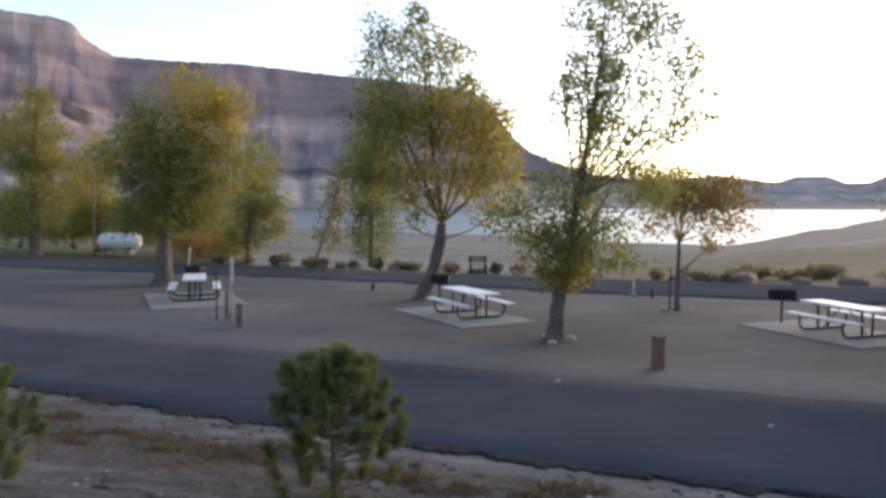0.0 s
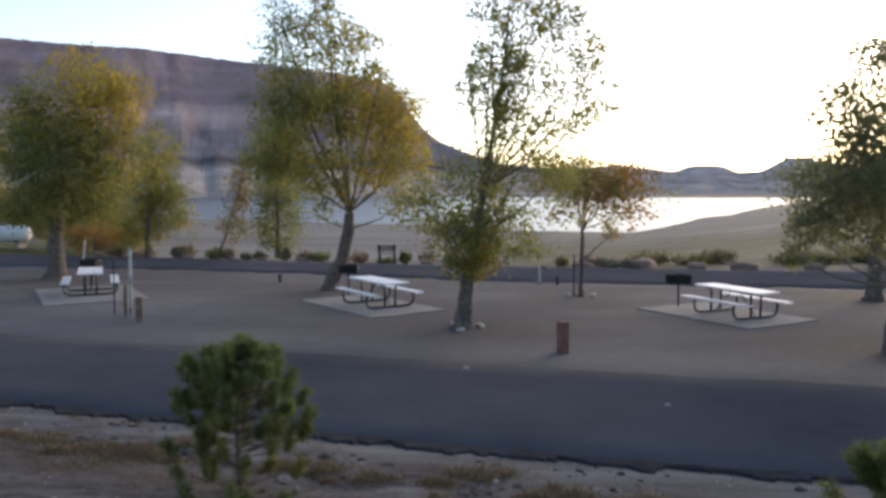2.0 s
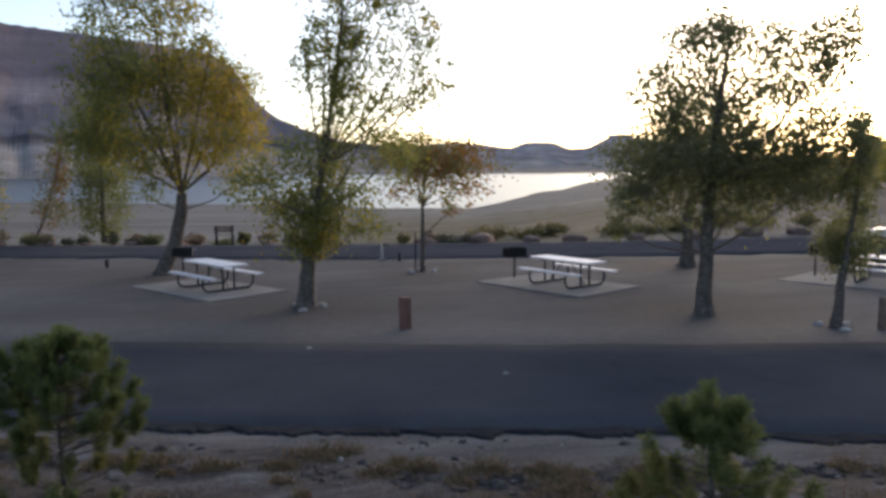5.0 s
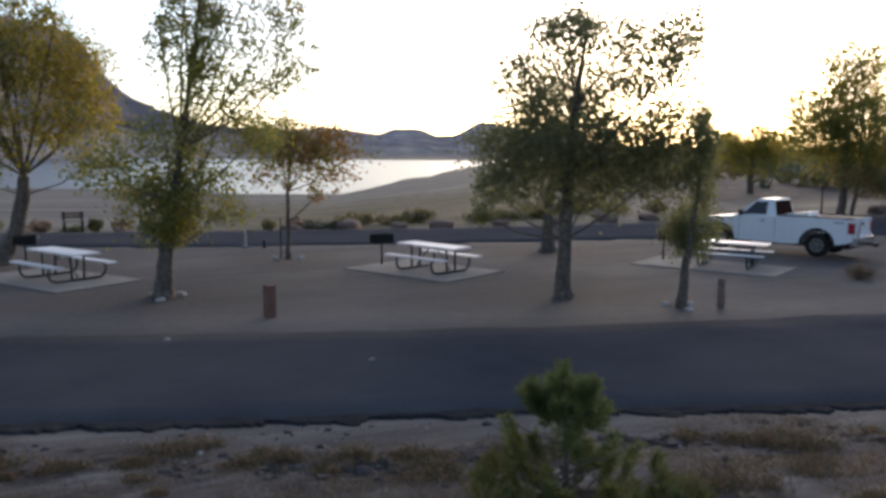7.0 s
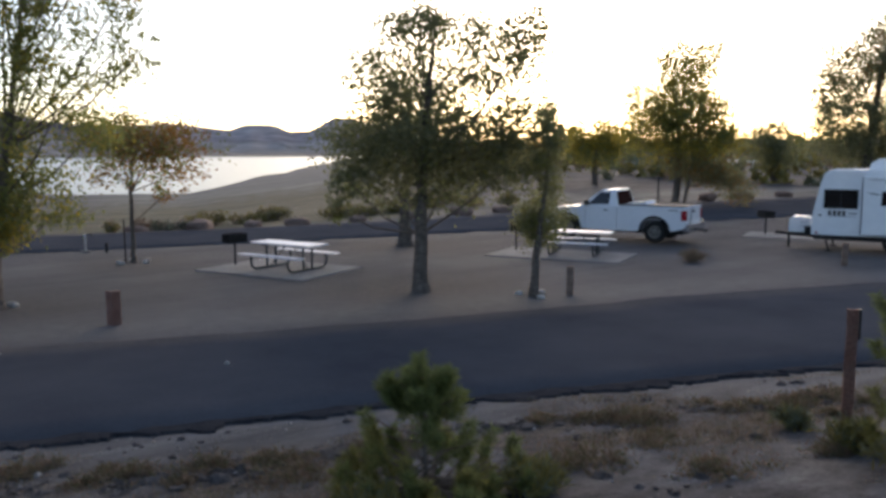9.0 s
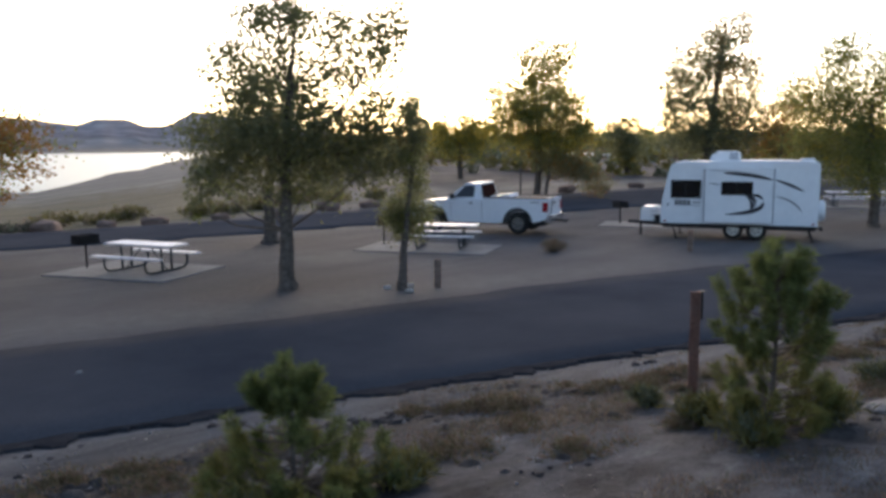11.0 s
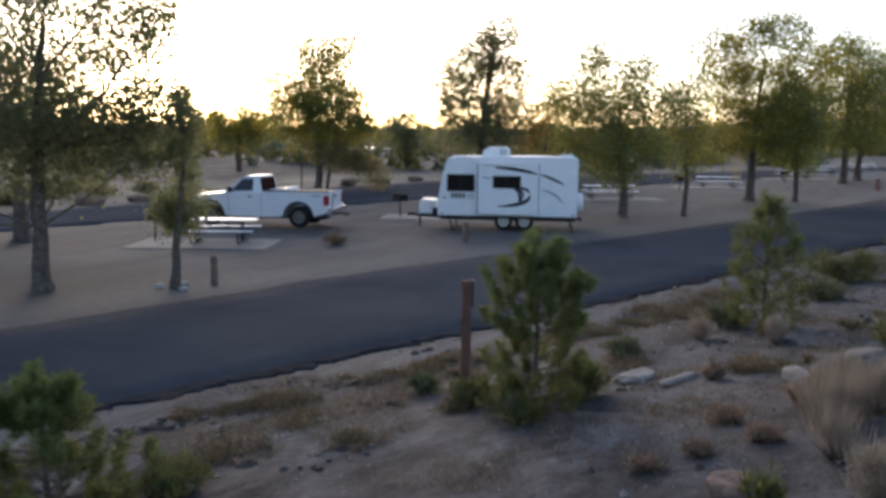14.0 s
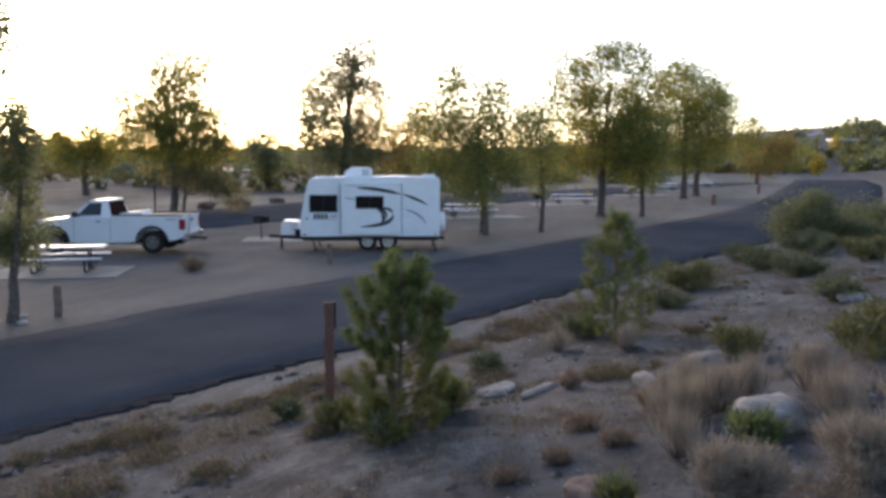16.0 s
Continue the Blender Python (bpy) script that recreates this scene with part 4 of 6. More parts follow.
for _i, (_x, _y, _h, _pal) in enumerate([(-19.5, 54.5, 4.6, [LEAF_DARK, LEAF_GOLD]), (-27.5, 58.0, 5.2, [LEAF_GREEN, LEAF_RUST]), (-15.6, 50.5, 4.0, [LEAF_DARK, LEAF_GOLD]), (-32.5, 60.0, 5.0, [LEAF_DARK, LEAF_GREEN])]):
    tree("willow_tree", "rounded olive and rust willow thicket beyond the loop road", (_x, _y), -23, [(0, 0, 0.14), (0, 1.0, 0.12), (0.1, _h * 0.7, 0.05)],
         [(-1.2, _h * 0.45, 1.7, _h * 0.33, 1, 0.35), (1.2, _h * 0.42, 1.7, _h * 0.32, 1, 0.3), (0.1, _h * 0.72, 1.5, _h * 0.28, 0.9, 0.5), (0, _h * 0.25, 2.2, _h * 0.2, 1, 0.4)], 0.2, 700 + _i, _pal, group="willows beyond the loop road")


# ---- shared small builders ----
def prism(outline, y0, y1, bm=None):
    """A side outline (x, z) pulled across from y0 to y1."""
    bm = bm or bmesh.new()
    a = [bm.verts.new((x, y0, z)) for x, z in outline]
    b = [bm.verts.new((x, y1, z)) for x, z in outline]
    n = len(outline)
    for i in range(n):
        bm.faces.new((a[i], a[(i + 1) % n], b[(i + 1) % n], b[i]))
    bm.faces.new(a[::-1])
    bm.faces.new(b)
    return bm


def rock(name, at, size, mat, label, seed, sink=0.25, group="", category="rock", rz=0.0):
    """A weathered boulder: a rounded block broken by noise."""
    bm = bmesh.new()
    bmesh.ops.create_icosphere(bm, subdivisions=4, radius=1.0)
    for v in bm.verts:
        p = v.co.copy()
        q = Vector([math.copysign(abs(c) ** 0.75, c) for c in p])
        d = 1 + 0.22 * noise.noise(p * 1.3 + Vector((seed * 3.7, 0, 0))) + 0.09 * noise.noise(p * 3.7 + Vector((0, seed * 2.1, 0))) + 0.03 * noise.noise(p * 9.0)
        v.co = Vector((q.x * size[0], q.y * size[1], q.z * size[2])) * d * 0.5
    ob = part(name, bm, mat, smooth=True)
    z = float(ground_z(at[0], at[1]))
    ob.matrix_world = pose(at[0], at[1], z + size[2] * (0.5 - sink), 0, 0, rz or seed * 47)
    return tagged(ob, label=label, category=category, group=group)


# ---- picnic sites: slab, table, pedestal grill ----
def slab(at, length, width, rz, label="worn pale concrete picnic slab set in the dirt"):
    bm = boxed(-length / 2, length / 2, -width / 2, width / 2, -0.08, 0.02)
    ob = part("concrete_slab", bm, CONCRETE, bevel=0.015)
    ob.matrix_world = pose(at[0], at[1], 0.005, 0, 0, rz)
    return tagged(ob, label=label, category="slab", group="picnic slabs")


def picnic_table(at, rz, L=2.35, leg=0.72):
    """Tube-framed table: plank top and benches of pale aluminium on two bent-tube frames."""
    root = thing("picnic_table", "pale aluminium picnic table on bent dark green tube legs", "picnic table", (at[0], at[1], 0.025), rz, "picnic tables")
    for k in range(3):
        y = (k - 1) * 0.255
        part("top_plank", boxed(-L / 2, L / 2, y - 0.123, y + 0.123, 0.72, 0.76), ALU, root, bevel=0.012)
    for s in (-1, 1):
        part("bench", boxed(-L / 2, L / 2, s * 0.74 - 0.125, s * 0.74 + 0.125, 0.42, 0.46), ALU, root, bevel=0.012)
    for s in (-1, 1):
        x = s * leg
        pts = []
        for side in (-1, 1):
            arc = [(x, side * 0.74, 0.42), (x, side * 0.80, 0.36), (x, side * 0.80, 0.20), (x, side * 0.74, 0.09), (x, side * 0.62, 0.035), (x, side * 0.4, 0.03)]
            pts = pts + (arc if side < 0 else arc[::-1])
        dense = []
        for i in range(len(pts) - 1):
            for k in range(3):
                dense.append(Vector(pts[i]).lerp(Vector(pts[i + 1]), k / 3))
        dense.append(Vector(pts[-1]))
        tube_part("leg_loop", dense, 0.03, TUBE, root)
        for y in (-0.17, 0.17):
            tube_part("upright", [(x, y, 0.03), (x, y * 1.05, 0.4), (x, y * 1.1, 0.71)], 0.03, TUBE, root)
        part("cross_brace", boxed(x - 0.02, x + 0.02, -0.36, 0.36, 0.685, 0.718), TUBE, root)
        tube_part("stay", [(x, 0, 0.06), (x - s * 0.6, 0, 0.69)], 0.014, TUBE, root, 6)
    return root


def grill(at, rz=20.0, tilt=0.0):
    root = thing("pedestal_grill", "black iron box grill on a steel post beside the slab", "grill", (at[0], at[1], 0.0), rz, "pedestal grills")
    tube_part("post", [(0, 0, -0.05), (0, 0, 0.72)], 0.028, BLACK_IRON, root)
    bm = bmesh.new()
    w, d, t = 0.31, 0.2, 0.012
    box(bm, -w, w, -d, d, 0.70, 0.70 + t)
    box(bm, -w, w, d - t, d, 0.70, 0.96)
    box(bm, -w, -w + t, -d, d, 0.70, 0.96)
    box(bm, w - t, w, -d, d, 0.70, 0.96)
    box(bm, -w, w, -d, -d + t, 0.70, 0.95)
    part("firebox", bm, BLACK_IRON, root)
    h = Heap()
    for k in range(14):
        x = -w + 0.03 + k * (2 * w - 0.06) / 13
        h.tube([(x, -d, 0.93), (x, d, 0.93)], [0.006, 0.006], 4)
    link("grate", h.v, h.f, BLACK_IRON, root)
    tube_part("handle", [(w, 0.0, 0.91), (w + 0.09, 0.0, 0.91), (w + 0.09, 0.0, 0.88)], 0.01, GREY_METAL, root, 6)
    return root


SITE = -71.5
slab((10.35, 20.6), 3.95, 2.75, -67)
picnic_table((10.55, 20.35), SITE)
grill((9.7, 22.2), 10)
slab((0.55, 23.4), 4.3, 2.5, -60)
picnic_table((0.80, 23.35), -63)
grill((-0.1, 26.2), -5)
slab((-8.6, 26.8), 4.4, 3.0, -66)
picnic_table((-8.65, 27.1), -73)
grill((-9.35, 29.4), -20)
slab((18.95, 17.5), 4.4, 2.5, -65)
picnic_table((19.35, 17.25), -61)
grill((18.6, 19.3), 50)
slab((29.9, 15.6), 3.2, 2.2, -68)
grill((29.75, 16.5), 60)
slab((44.9, 10.8), 5.2, 2.6, -60)
picnic_table((45.0, 11.25), -60, 3.0, 1.1)
slab((59.9, 7.5), 5.4, 2.8, -66)
picnic_table((60.4, 7.2), -66, 3.0, 1.1)
grill((55.3, 9.0), 80)
picnic_table((78.1, 2.8), -70, 3.0, 1.1)
slab((78.1, 2.8), 5.0, 2.8, -70)
picnic_table((91.5, 0.9), -66, 3.0, 1.1)
slab((91.5, 0.9), 5.0, 2.8, -66)
picnic_table((105.5, -3.4), -66, 3.0, 1.1)
slab((105.5, -3.4), 5.0, 2.8, -66)
grill((70.5, 3.2), 80)


# ---- posts, pipes and small fixtures ----
def wood_post(at, height, width, mat, label, rz=0.0, lean=0.0, z0=None, category="post", cap=None):
    z = float(ground_z(*at)) if z0 is None else z0
    root = thing("wooden_post", label, category, (at[0], at[1], z), rz)
    bm = boxed(-width / 2, width / 2, -width / 2, width / 2, -0.2, height)
    bmesh.ops.subdivide_edges(bm, edges=list(bm.edges), cuts=5, use_grid_fill=True)
    for v in bm.verts:
        v.co.x += lean * max(v.co.z, 0) + 0.012 * noise.noise(v.co * 7 + Vector((at[0], 0, 0)))
        v.co.y += 0.012 * noise.noise(v.co * 7 + Vector((0, at[1], 5)))
        v.co.z += 0.02 * noise.noise(v.co * 11) if v.co.z > height * 0.95 else 0
    part("timber", bm, mat, root)
    if cap:
        part("marker_plate", boxed(width / 2, width / 2 + 0.012, -0.045, 0.045, height * 0.72, height * 0.95), cap, root, "small pale marker plate")
    return root


wood_post((4.45, 15.95), 0.68, 0.19, REDWOOD, "short reddish wooden site post standing in the dirt", 20, cap=PVC)
wood_post((13.85, 12.45), 0.68, 0.15, POSTWOOD, "short weathered wooden site post beside the young tree", 35, cap=PVC)
wood_post((23.5, 10.5), 0.68, 0.15, POSTWOOD, "short weathered wooden site post before the trailer", 35, cap=PVC)
wood_post((-5.5, 21.0), 0.66, 0.17, POSTWOOD, "short dark-based wooden site post", 10)
wood_post((63.3, -3.2), 0.8, 0.2, REDWOOD, "short reddish wooden site post far along the row", 35)
wood_post((86, -8.6), 0.8, 0.2, REDWOOD, "short reddish wooden site post near the far bend", 35)
wood_post((-6.15, 22.1), 0.85, 0.09, POSTWOOD, "slim grey utility post beside a hose bib", 10)

fp = wood_post((7.6, 3.2), 1.3, 0.095, REDWOOD, "tall rough weathered wooden marker post on the weedy bank", 25, 0.0)
bm = boxed(-0.02, 0.10, -0.075, -0.055, 1.02, 1.3)
part("bracket", bm, DARK_TRIM, fp, "dark plate on the post's edge", bevel=0.008)


def standpipe(at, height, label, mat=PVC, rad=0.03, tap=True, lean=0.0):
    root = thing("standpipe", label, "water pipe", (at[0], at[1], 0))
    tube_part("pipe", [(0, 0, -0.05), (lean * height * 0.5, 0, height * 0.5), (lean * height, 0, height)], rad, mat, root)
    if tap:
        tube_part("spout", [(lean * height, 0, height - 0.03), (lean * height + 0.2, 0, height - 0.01), (lean * height + 0.24, 0, height - 0.1)], rad * 0.7, DARK_TRIM, root, 6)
        part("foot", boxed(-0.14, 0.14, -0.14, 0.14, -0.03, 0.05), CONCRETE, root)
    return root


standpipe((7.0, 28.5), 0.62, "white pvc water standpipe with a dark tap")
standpipe((7.55, 28.0), 0.32, "short dark iron water stub in the dirt", BLACK_IRON, 0.04, False)
standpipe((-2.7, 30.0), 0.28, "short dark iron pipe stub with a cap", BLACK_IRON, 0.06, False)
standpipe((7.28, 24.9), 1.35, "thin rusty steel stake beside the young tree", BLACK_IRON, 0.022, False)
# pale trunk of a small willow, built as a plain pole; no pipe here
standpipe((-5.95, 21.8), 1.9, "pale peeling trunk of a small willow beside a site post", PEELING, 0.045, False, 0.02)
standpipe((-6.5, 22.3), 1.5, "thin dark steel stake by the site post", BLACK_IRON, 0.018, False)
standpipe((74.8, -1.3), 1.6, "thin white marker pole among the trees", PVC, 0.05, False)
standpipe((33.5, 24.5), 2.1, "thin dark steel pole beyond the pickup", BLACK_IRON, 0.04, False)
standpipe((-10.6, 32.2), 1.5, "pale stake leaning by the big cottonwood", PVC, 0.03, False, 0.1)
standpipe((-21.5, 48), 5.5, "tall grey pole beside the propane tank", POSTWOOD, 0.06, False)


def ring_of_stones(at, n, radius, seed):
    rng = np.random.default_rng(seed)
    for k in range(n):
        a = k * 2 * math.pi / n + rng.uniform(-0.3, 0.3)
        s = rng.uniform(0.14, 0.24)
        rock("stone", (at[0] + radius * math.cos(a), at[1] + radius * math.sin(a)), (s * 1.3, s, s * 0.7), ROCK_PALE, "small pale stone at the foot of a tree", seed + k, 0.3, "stones at tree feet", "stone")


ring_of_stones((7.5, 24.8), 5, 0.45, 31)
ring_of_stones((2.8, 19.2), 3, 0.42, 41)
ring_of_stones((13.1, 12.9), 3, 0.38, 51)

# propane tank on saddles
tank = thing("propane_tank", "white horizontal propane tank on saddles beyond the road", "tank", (-21.1, 50.9, 0), -8)
bm = bmesh.new()
lathe(bm, [(0.02, -1.45), (0.3, -1.4), (0.46, -1.25), (0.52, -1.0), (0.52, 1.0), (0.46, 1.25), (0.3, 1.4), (0.02, 1.45)], "x", 20, (0, 0, 0.78))
part("shell", bm, WHITE_PLASTIC, tank, smooth=True)
for x in (-0.8, 0.8):
    part("saddle", boxed(x - 0.1, x + 0.1, -0.45, 0.45, -0.1, 0.42), CONCRETE, tank)
bm = bmesh.new()
lathe(bm, [(0.14, 1.25), (0.16, 1.3), (0.14, 1.45), (0.05, 1.5)], "z", 12)
part("valve_dome", bm, GREY_METAL, tank)

# bench by the shore
bench = thing("park_bench", "dark wooden bench facing the lake by the road", "bench", (1.7, 37.6, 0), 2)
for k in range(3):
    part("seat_slat", boxed(-0.45, 0.45, -0.2 + k * 0.14, -0.08 + k * 0.14, 0.43, 0.47), POSTWOOD, bench)
for k in range(2):
    part("back_slat", boxed(-0.45, 0.45, 0.24, 0.28, 0.55 + k * 0.15, 0.67 + k * 0.15), POSTWOOD, bench)
for x in (-0.36, 0.36):
    part("leg_frame", boxed(x - 0.04, x + 0.04, -0.18, 0.27, -0.05, 0.43), DARK_TRIM, bench)
    part("back_post", boxed(x - 0.04, x + 0.04, 0.22, 0.27, 0.43, 0.84), DARK_TRIM, bench)

# boulders along the loop road
rng = np.random.default_rng(5)
for i, (x, dy, s) in enumerate([(-13.5, 1.0, 0.9), (-11.2, 0.8, 0.7), (-8.6, 1.2, 0.8), (-6.2, 1.4, 0.7), (-4.6, 1.6, 0.6), (-2.5, 1.4, 0.75), (-0.2, 1.3, 0.6), (3.6, 1.1, 0.9), (5.6, 1.0, 0.9),
                                (10.7, 0.9, 1.1), (13.3, 0.9, 1.7), (15.6, 1.0, 1.1), (17.6, 1.0, 1.2), (20.6, 1.2, 1.0), (23.5, 1.2, 1.3), (26.8, 1.3, 1.5), (29.6, 1.4, 1.2), (47, 1.2, 1.8), (51, 1.5, 1.5), (55, 1.5, 1.3), (61, 2, 1.4)]):
    y = float(spline(FAR_FAR, x)) + dy
    s *= 0.58
    rock("boulder", (x, y), (s * 1.6, s * 1.0, s * 0.68), ROCK_RED, "weathered brown sandstone boulder lining the loop road", 60 + i, 0.22, "boulders along the loop road", "boulder")
rock("stone", (2.2, 14.7), (0.1, 0.08, 0.06), ROCK_PALE, "small white stone on the dirt by the road", 95, 0.2, category="stone")
rock("stone", (5.0, 11.7), (0.09, 0.07, 0.06), ROCK_PALE, "small white pebble lying on the asphalt", 96, 0.0, category="stone")


# ---- pickup truck ----
def wheel(root, x, y, r, width, rim_mat, side, rim_r=0.58, name="wheel"):
    w = thing(name, "", "", (0, 0, 0))
    w.parent = root
    w.matrix_basis = pose(x, y, r)
    bm = bmesh.new()
    h = width / 2
    lathe(bm, [(r * rim_r, -h * 0.9), (r * 0.9, -h), (r * 0.97, -h * 0.8), (r, -h * 0.5), (r, h * 0.5), (r * 0.97, h * 0.8), (r * 0.9, h), (r * rim_r, h * 0.9), (r * rim_r, -h * 0.9)], "y", 28, capped=False)
    part("tyre", bm, RUBBER, w, smooth=True)
    bm = bmesh.new()
    o = side * h
    prof = [(r * rim_r, o * 0.55), (r * rim_r, o * 0.93), (r * rim_r * 0.88, o * 0.95), (r * rim_r * 0.8, o * 0.62), (r * rim_r * 0.36, o * 0.72), (r * rim_r * 0.3, o * 0.92), (0.01, o * 0.94)]
    lathe(bm, prof, "y", 24)
    part("rim", bm, rim_mat, w)
    for k in range(5):
        a = k * 2 * math.pi / 5
        bm = bmesh.new()
        c = r * rim_r * 0.58
        lathe(bm, [(0.035, o * 0.6), (0.035, o * 0.72), (0.005, o * 0.725)], "y", 8, (c * math.cos(a), 0, c * math.sin(a)))
        part("rim_hole", bm, DARK_TRIM, w)
    return w


def arch(cx, r, n=9, a0=0.0, a1=math.pi):
    return [(cx + r * math.cos(a0 + (a1 - a0) * k / n), 0.44 + max(0, r * math.sin(a0 + (a1 - a0) * k / n))) for k in range(n + 1)]


def pickup(at, rz):
    root = thing("pickup_truck", "white regular-cab long-bed pickup truck parked on the gravel", "pickup truck", (at[0], at[1], 0.03), rz)
    W = 0.97
    # lower body with both wheel openings
    fr, rr_ = 3.45, 0.0
    outline = [(-1.13, 0.62), (-1.13, 1.34), (1.42, 1.34), (1.42, 1.30), (2.78, 1.28), (3.3, 1.24), (4.1, 1.16), (4.38, 1.06), (4.47, 0.86), (4.45, 0.48), (4.2, 0.44)]
    outline += arch(fr, 0.52) + [(2.6, 0.40), (0.8, 0.40)] + arch(rr_, 0.52) + [(-0.85, 0.5)]
    bm = prism(outline, -W, W)
    part("body", bm, WHITE_PAINT, root, bevel=0.035, segments=3)
    # dark load bed let into the top
    bm = bmesh.new()
    box(bm, -1.04, 1.30, -0.80, 0.80, 1.30, 1.348)
    part("bed_floor", bm, DARK_TRIM, root)
    for s in (-1, 1):
        part("bed_rail", boxed(-1.11, 1.38, s * 0.9 - 0.06, s * 0.9 + 0.06, 1.338, 1.385), DARK_TRIM, root, bevel=0.015)
    # bright toolbox lid lying in the bed
    part("bed_cover", prism([(0.45, 1.36), (1.22, 1.36), (1.22, 1.40), (0.52, 1.49)], -0.5, 0.5), WHITE_PAINT, root, "pale panel lying across the bed", bevel=0.01)
    # greenhouse
    bm = bmesh.new()
    zc = 1.90
    v = [bm.verts.new(p) for p in ((1.44, -0.93, 1.27), (2.98, -0.93, 1.24), (2.98, 0.93, 1.24), (1.44, 0.93, 1.27), (1.60, -0.72, zc), (2.12, -0.72, zc), (2.12, 0.72, zc), (1.60, 0.72, zc))]
    for f in ((0, 3, 2, 1), (4, 5, 6, 7), (0, 1, 5, 4), (1, 2, 6, 5), (2, 3, 7, 6), (3, 0, 4, 7)):
        bm.faces.new([v[i] for i in f])
    part("cab", bm, WHITE_PAINT, root, bevel=0.06, segments=3)

    def plate(name, corners, mat, label=""):
        bm = bmesh.new()
        c = [Vector(p) for p in corners]
        n = (c[1] - c[0]).cross(c[2] - c[0]).normalized() * 0.006
        a = [bm.verts.new(p + n) for p in c]
        b = [bm.verts.new(p - n) for p in c]
        bm.faces.new(a)
        bm.faces.new(b[::-1])
        for i in range(len(c)):
            bm.faces.new((a[i], b[i], b[(i + 1) % len(c)], a[(i + 1) % len(c)]))
        return part(name, bm, mat, root, label)

    for s in (-1, 1):
        def side(x, z):
            t = (z - 1.26) / (zc - 1.26)
            return (x, s * (0.93 - 0.21 * t + 0.006), z)
        plate("side_window", [side(1.78, 1.36), side(2.62, 1.34), side(2.2, 1.80), side(1.78, 1.81)], DARK_GLASS)
        part("door_handle", boxed(1.80, 1.95, s * 0.965, s * 0.995, 1.12, 1.16) if s > 0 else boxed(1.80, 1.95, -0.995, -0.965, 1.12, 1.16), DARK_TRIM, root, "dark door handle", bevel=0.008)
        y0, y1 = (0.93, 1.12) if s > 0 else (-1.12, -0.93)
        part("door_mirror", boxed(2.58, 2.70, y0, y1, 1.30, 1.50), DARK_TRIM, root, "black door mirror", bevel=0.03)
        y0, y1 = (0.962, 0.972) if s > 0 else (-0.972, -0.962)
        for x in (1.44, 2.72):
            part("door_seam", boxed(x - 0.005, x + 0.005, y0, y1 + 0.001, 0.5, 1.26), DARK_TRIM, root)
        part("door_crease", boxed(-1.05, 4.2, y0, y1, 0.845, 0.86), WHITE_PAINT, root)
        for cx in (rr_, fr):
            h = Heap()
            pts = [(cx + 0.54 * math.cos(a), s * 0.985, 0.44 + 0.52 * math.sin(a)) for a in np.linspace(0, math.pi, 13)]
            h.tube(pts, [0.045] * 13, 6)
            link("arch_trim", h.v, h.f, DARK_TRIM, root, "black wheel-arch flare", smooth=True)
        y0, y1 = (0.86, 0.985) if s > 0 else (-0.985, -0.86)
        part("tail_light", boxed(-1.155, -0.97, y0, y1, 0.86, 1.22), RED_LENS, root, "tall red tail light", bevel=0.02)
        part("head_light", boxed(4.2, 4.44, y0 - 0.12 * s if s > 0 else y0, y1 if s > 0 else y1 + 0.12, 0.82, 1.02), CHROME, root, bevel=0.03)
        y0, y1 = (0.97, 0.976) if s > 0 else (-0.976, -0.97)
        part("bed_decal", boxed(-0.85, -0.5, y0, y1, 1.19, 1.24), DECAL_GREY, root, "small grey bed-side badge bar")
    plate("windscreen", [(2.93, -0.80, 1.30), (2.93, 0.80, 1.30), (2.17, 0.64, 1.85), (2.17, -0.64, 1.85)], DARK_GLASS)
    plate("rear_window", [(1.455, -0.80, 1.34), (1.455, 0.80, 1.34), (1.568, 0.68, 1.84), (1.568, -0.68, 1.84)], REAR_GLASS, "rear window, what it shows painted in matt brown")
    part("rear_bumper", prism([(-1.27, 0.46), (-1.27, 0.72), (-1.14, 0.74), (-1.05, 0.48)], -0.95, 0.95), CHROME, root, "grey step bumper", bevel=0.02)
    part("tailgate_handle", boxed(-1.15, -1.125, -0.12, 0.12, 1.12, 1.2), DARK_TRIM, root)
    part("front_bumper", boxed(4.36, 4.56, -0.95, 0.95, 0.5, 0.72), CHROME, root, bevel=0.03)
    part("grille", boxed(4.44, 4.475, -0.55, 0.55, 0.76, 1.02), DARK_TRIM, root, bevel=0.01)
    part("underbody", boxed(-1.0, 4.2, -0.8, 0.8, 0.33, 0.5), DARK_TRIM, root)
    tube_part("tow_hitch", [(-1.2, 0, 0.5), (-1.45, 0, 0.5), (-1.57, 0, 0.45), (-1.67, 0, 0.52)], [0.05, 0.05, 0.045, 0.05], DARK_TRIM, root)
    tube_part("aerial_mount", [(-1.17, 0.55, 0.7), (-1.24, 0.55, 1.4)], 0.03, GREY_METAL, root)
    for x in (rr_, fr):
        for s in (-1, 1):
            wheel(root, x, s * 0.83, 0.405, 0.26, DULL_RIM, s)
    return root


pickup((24.68, 17.75), 108.05)


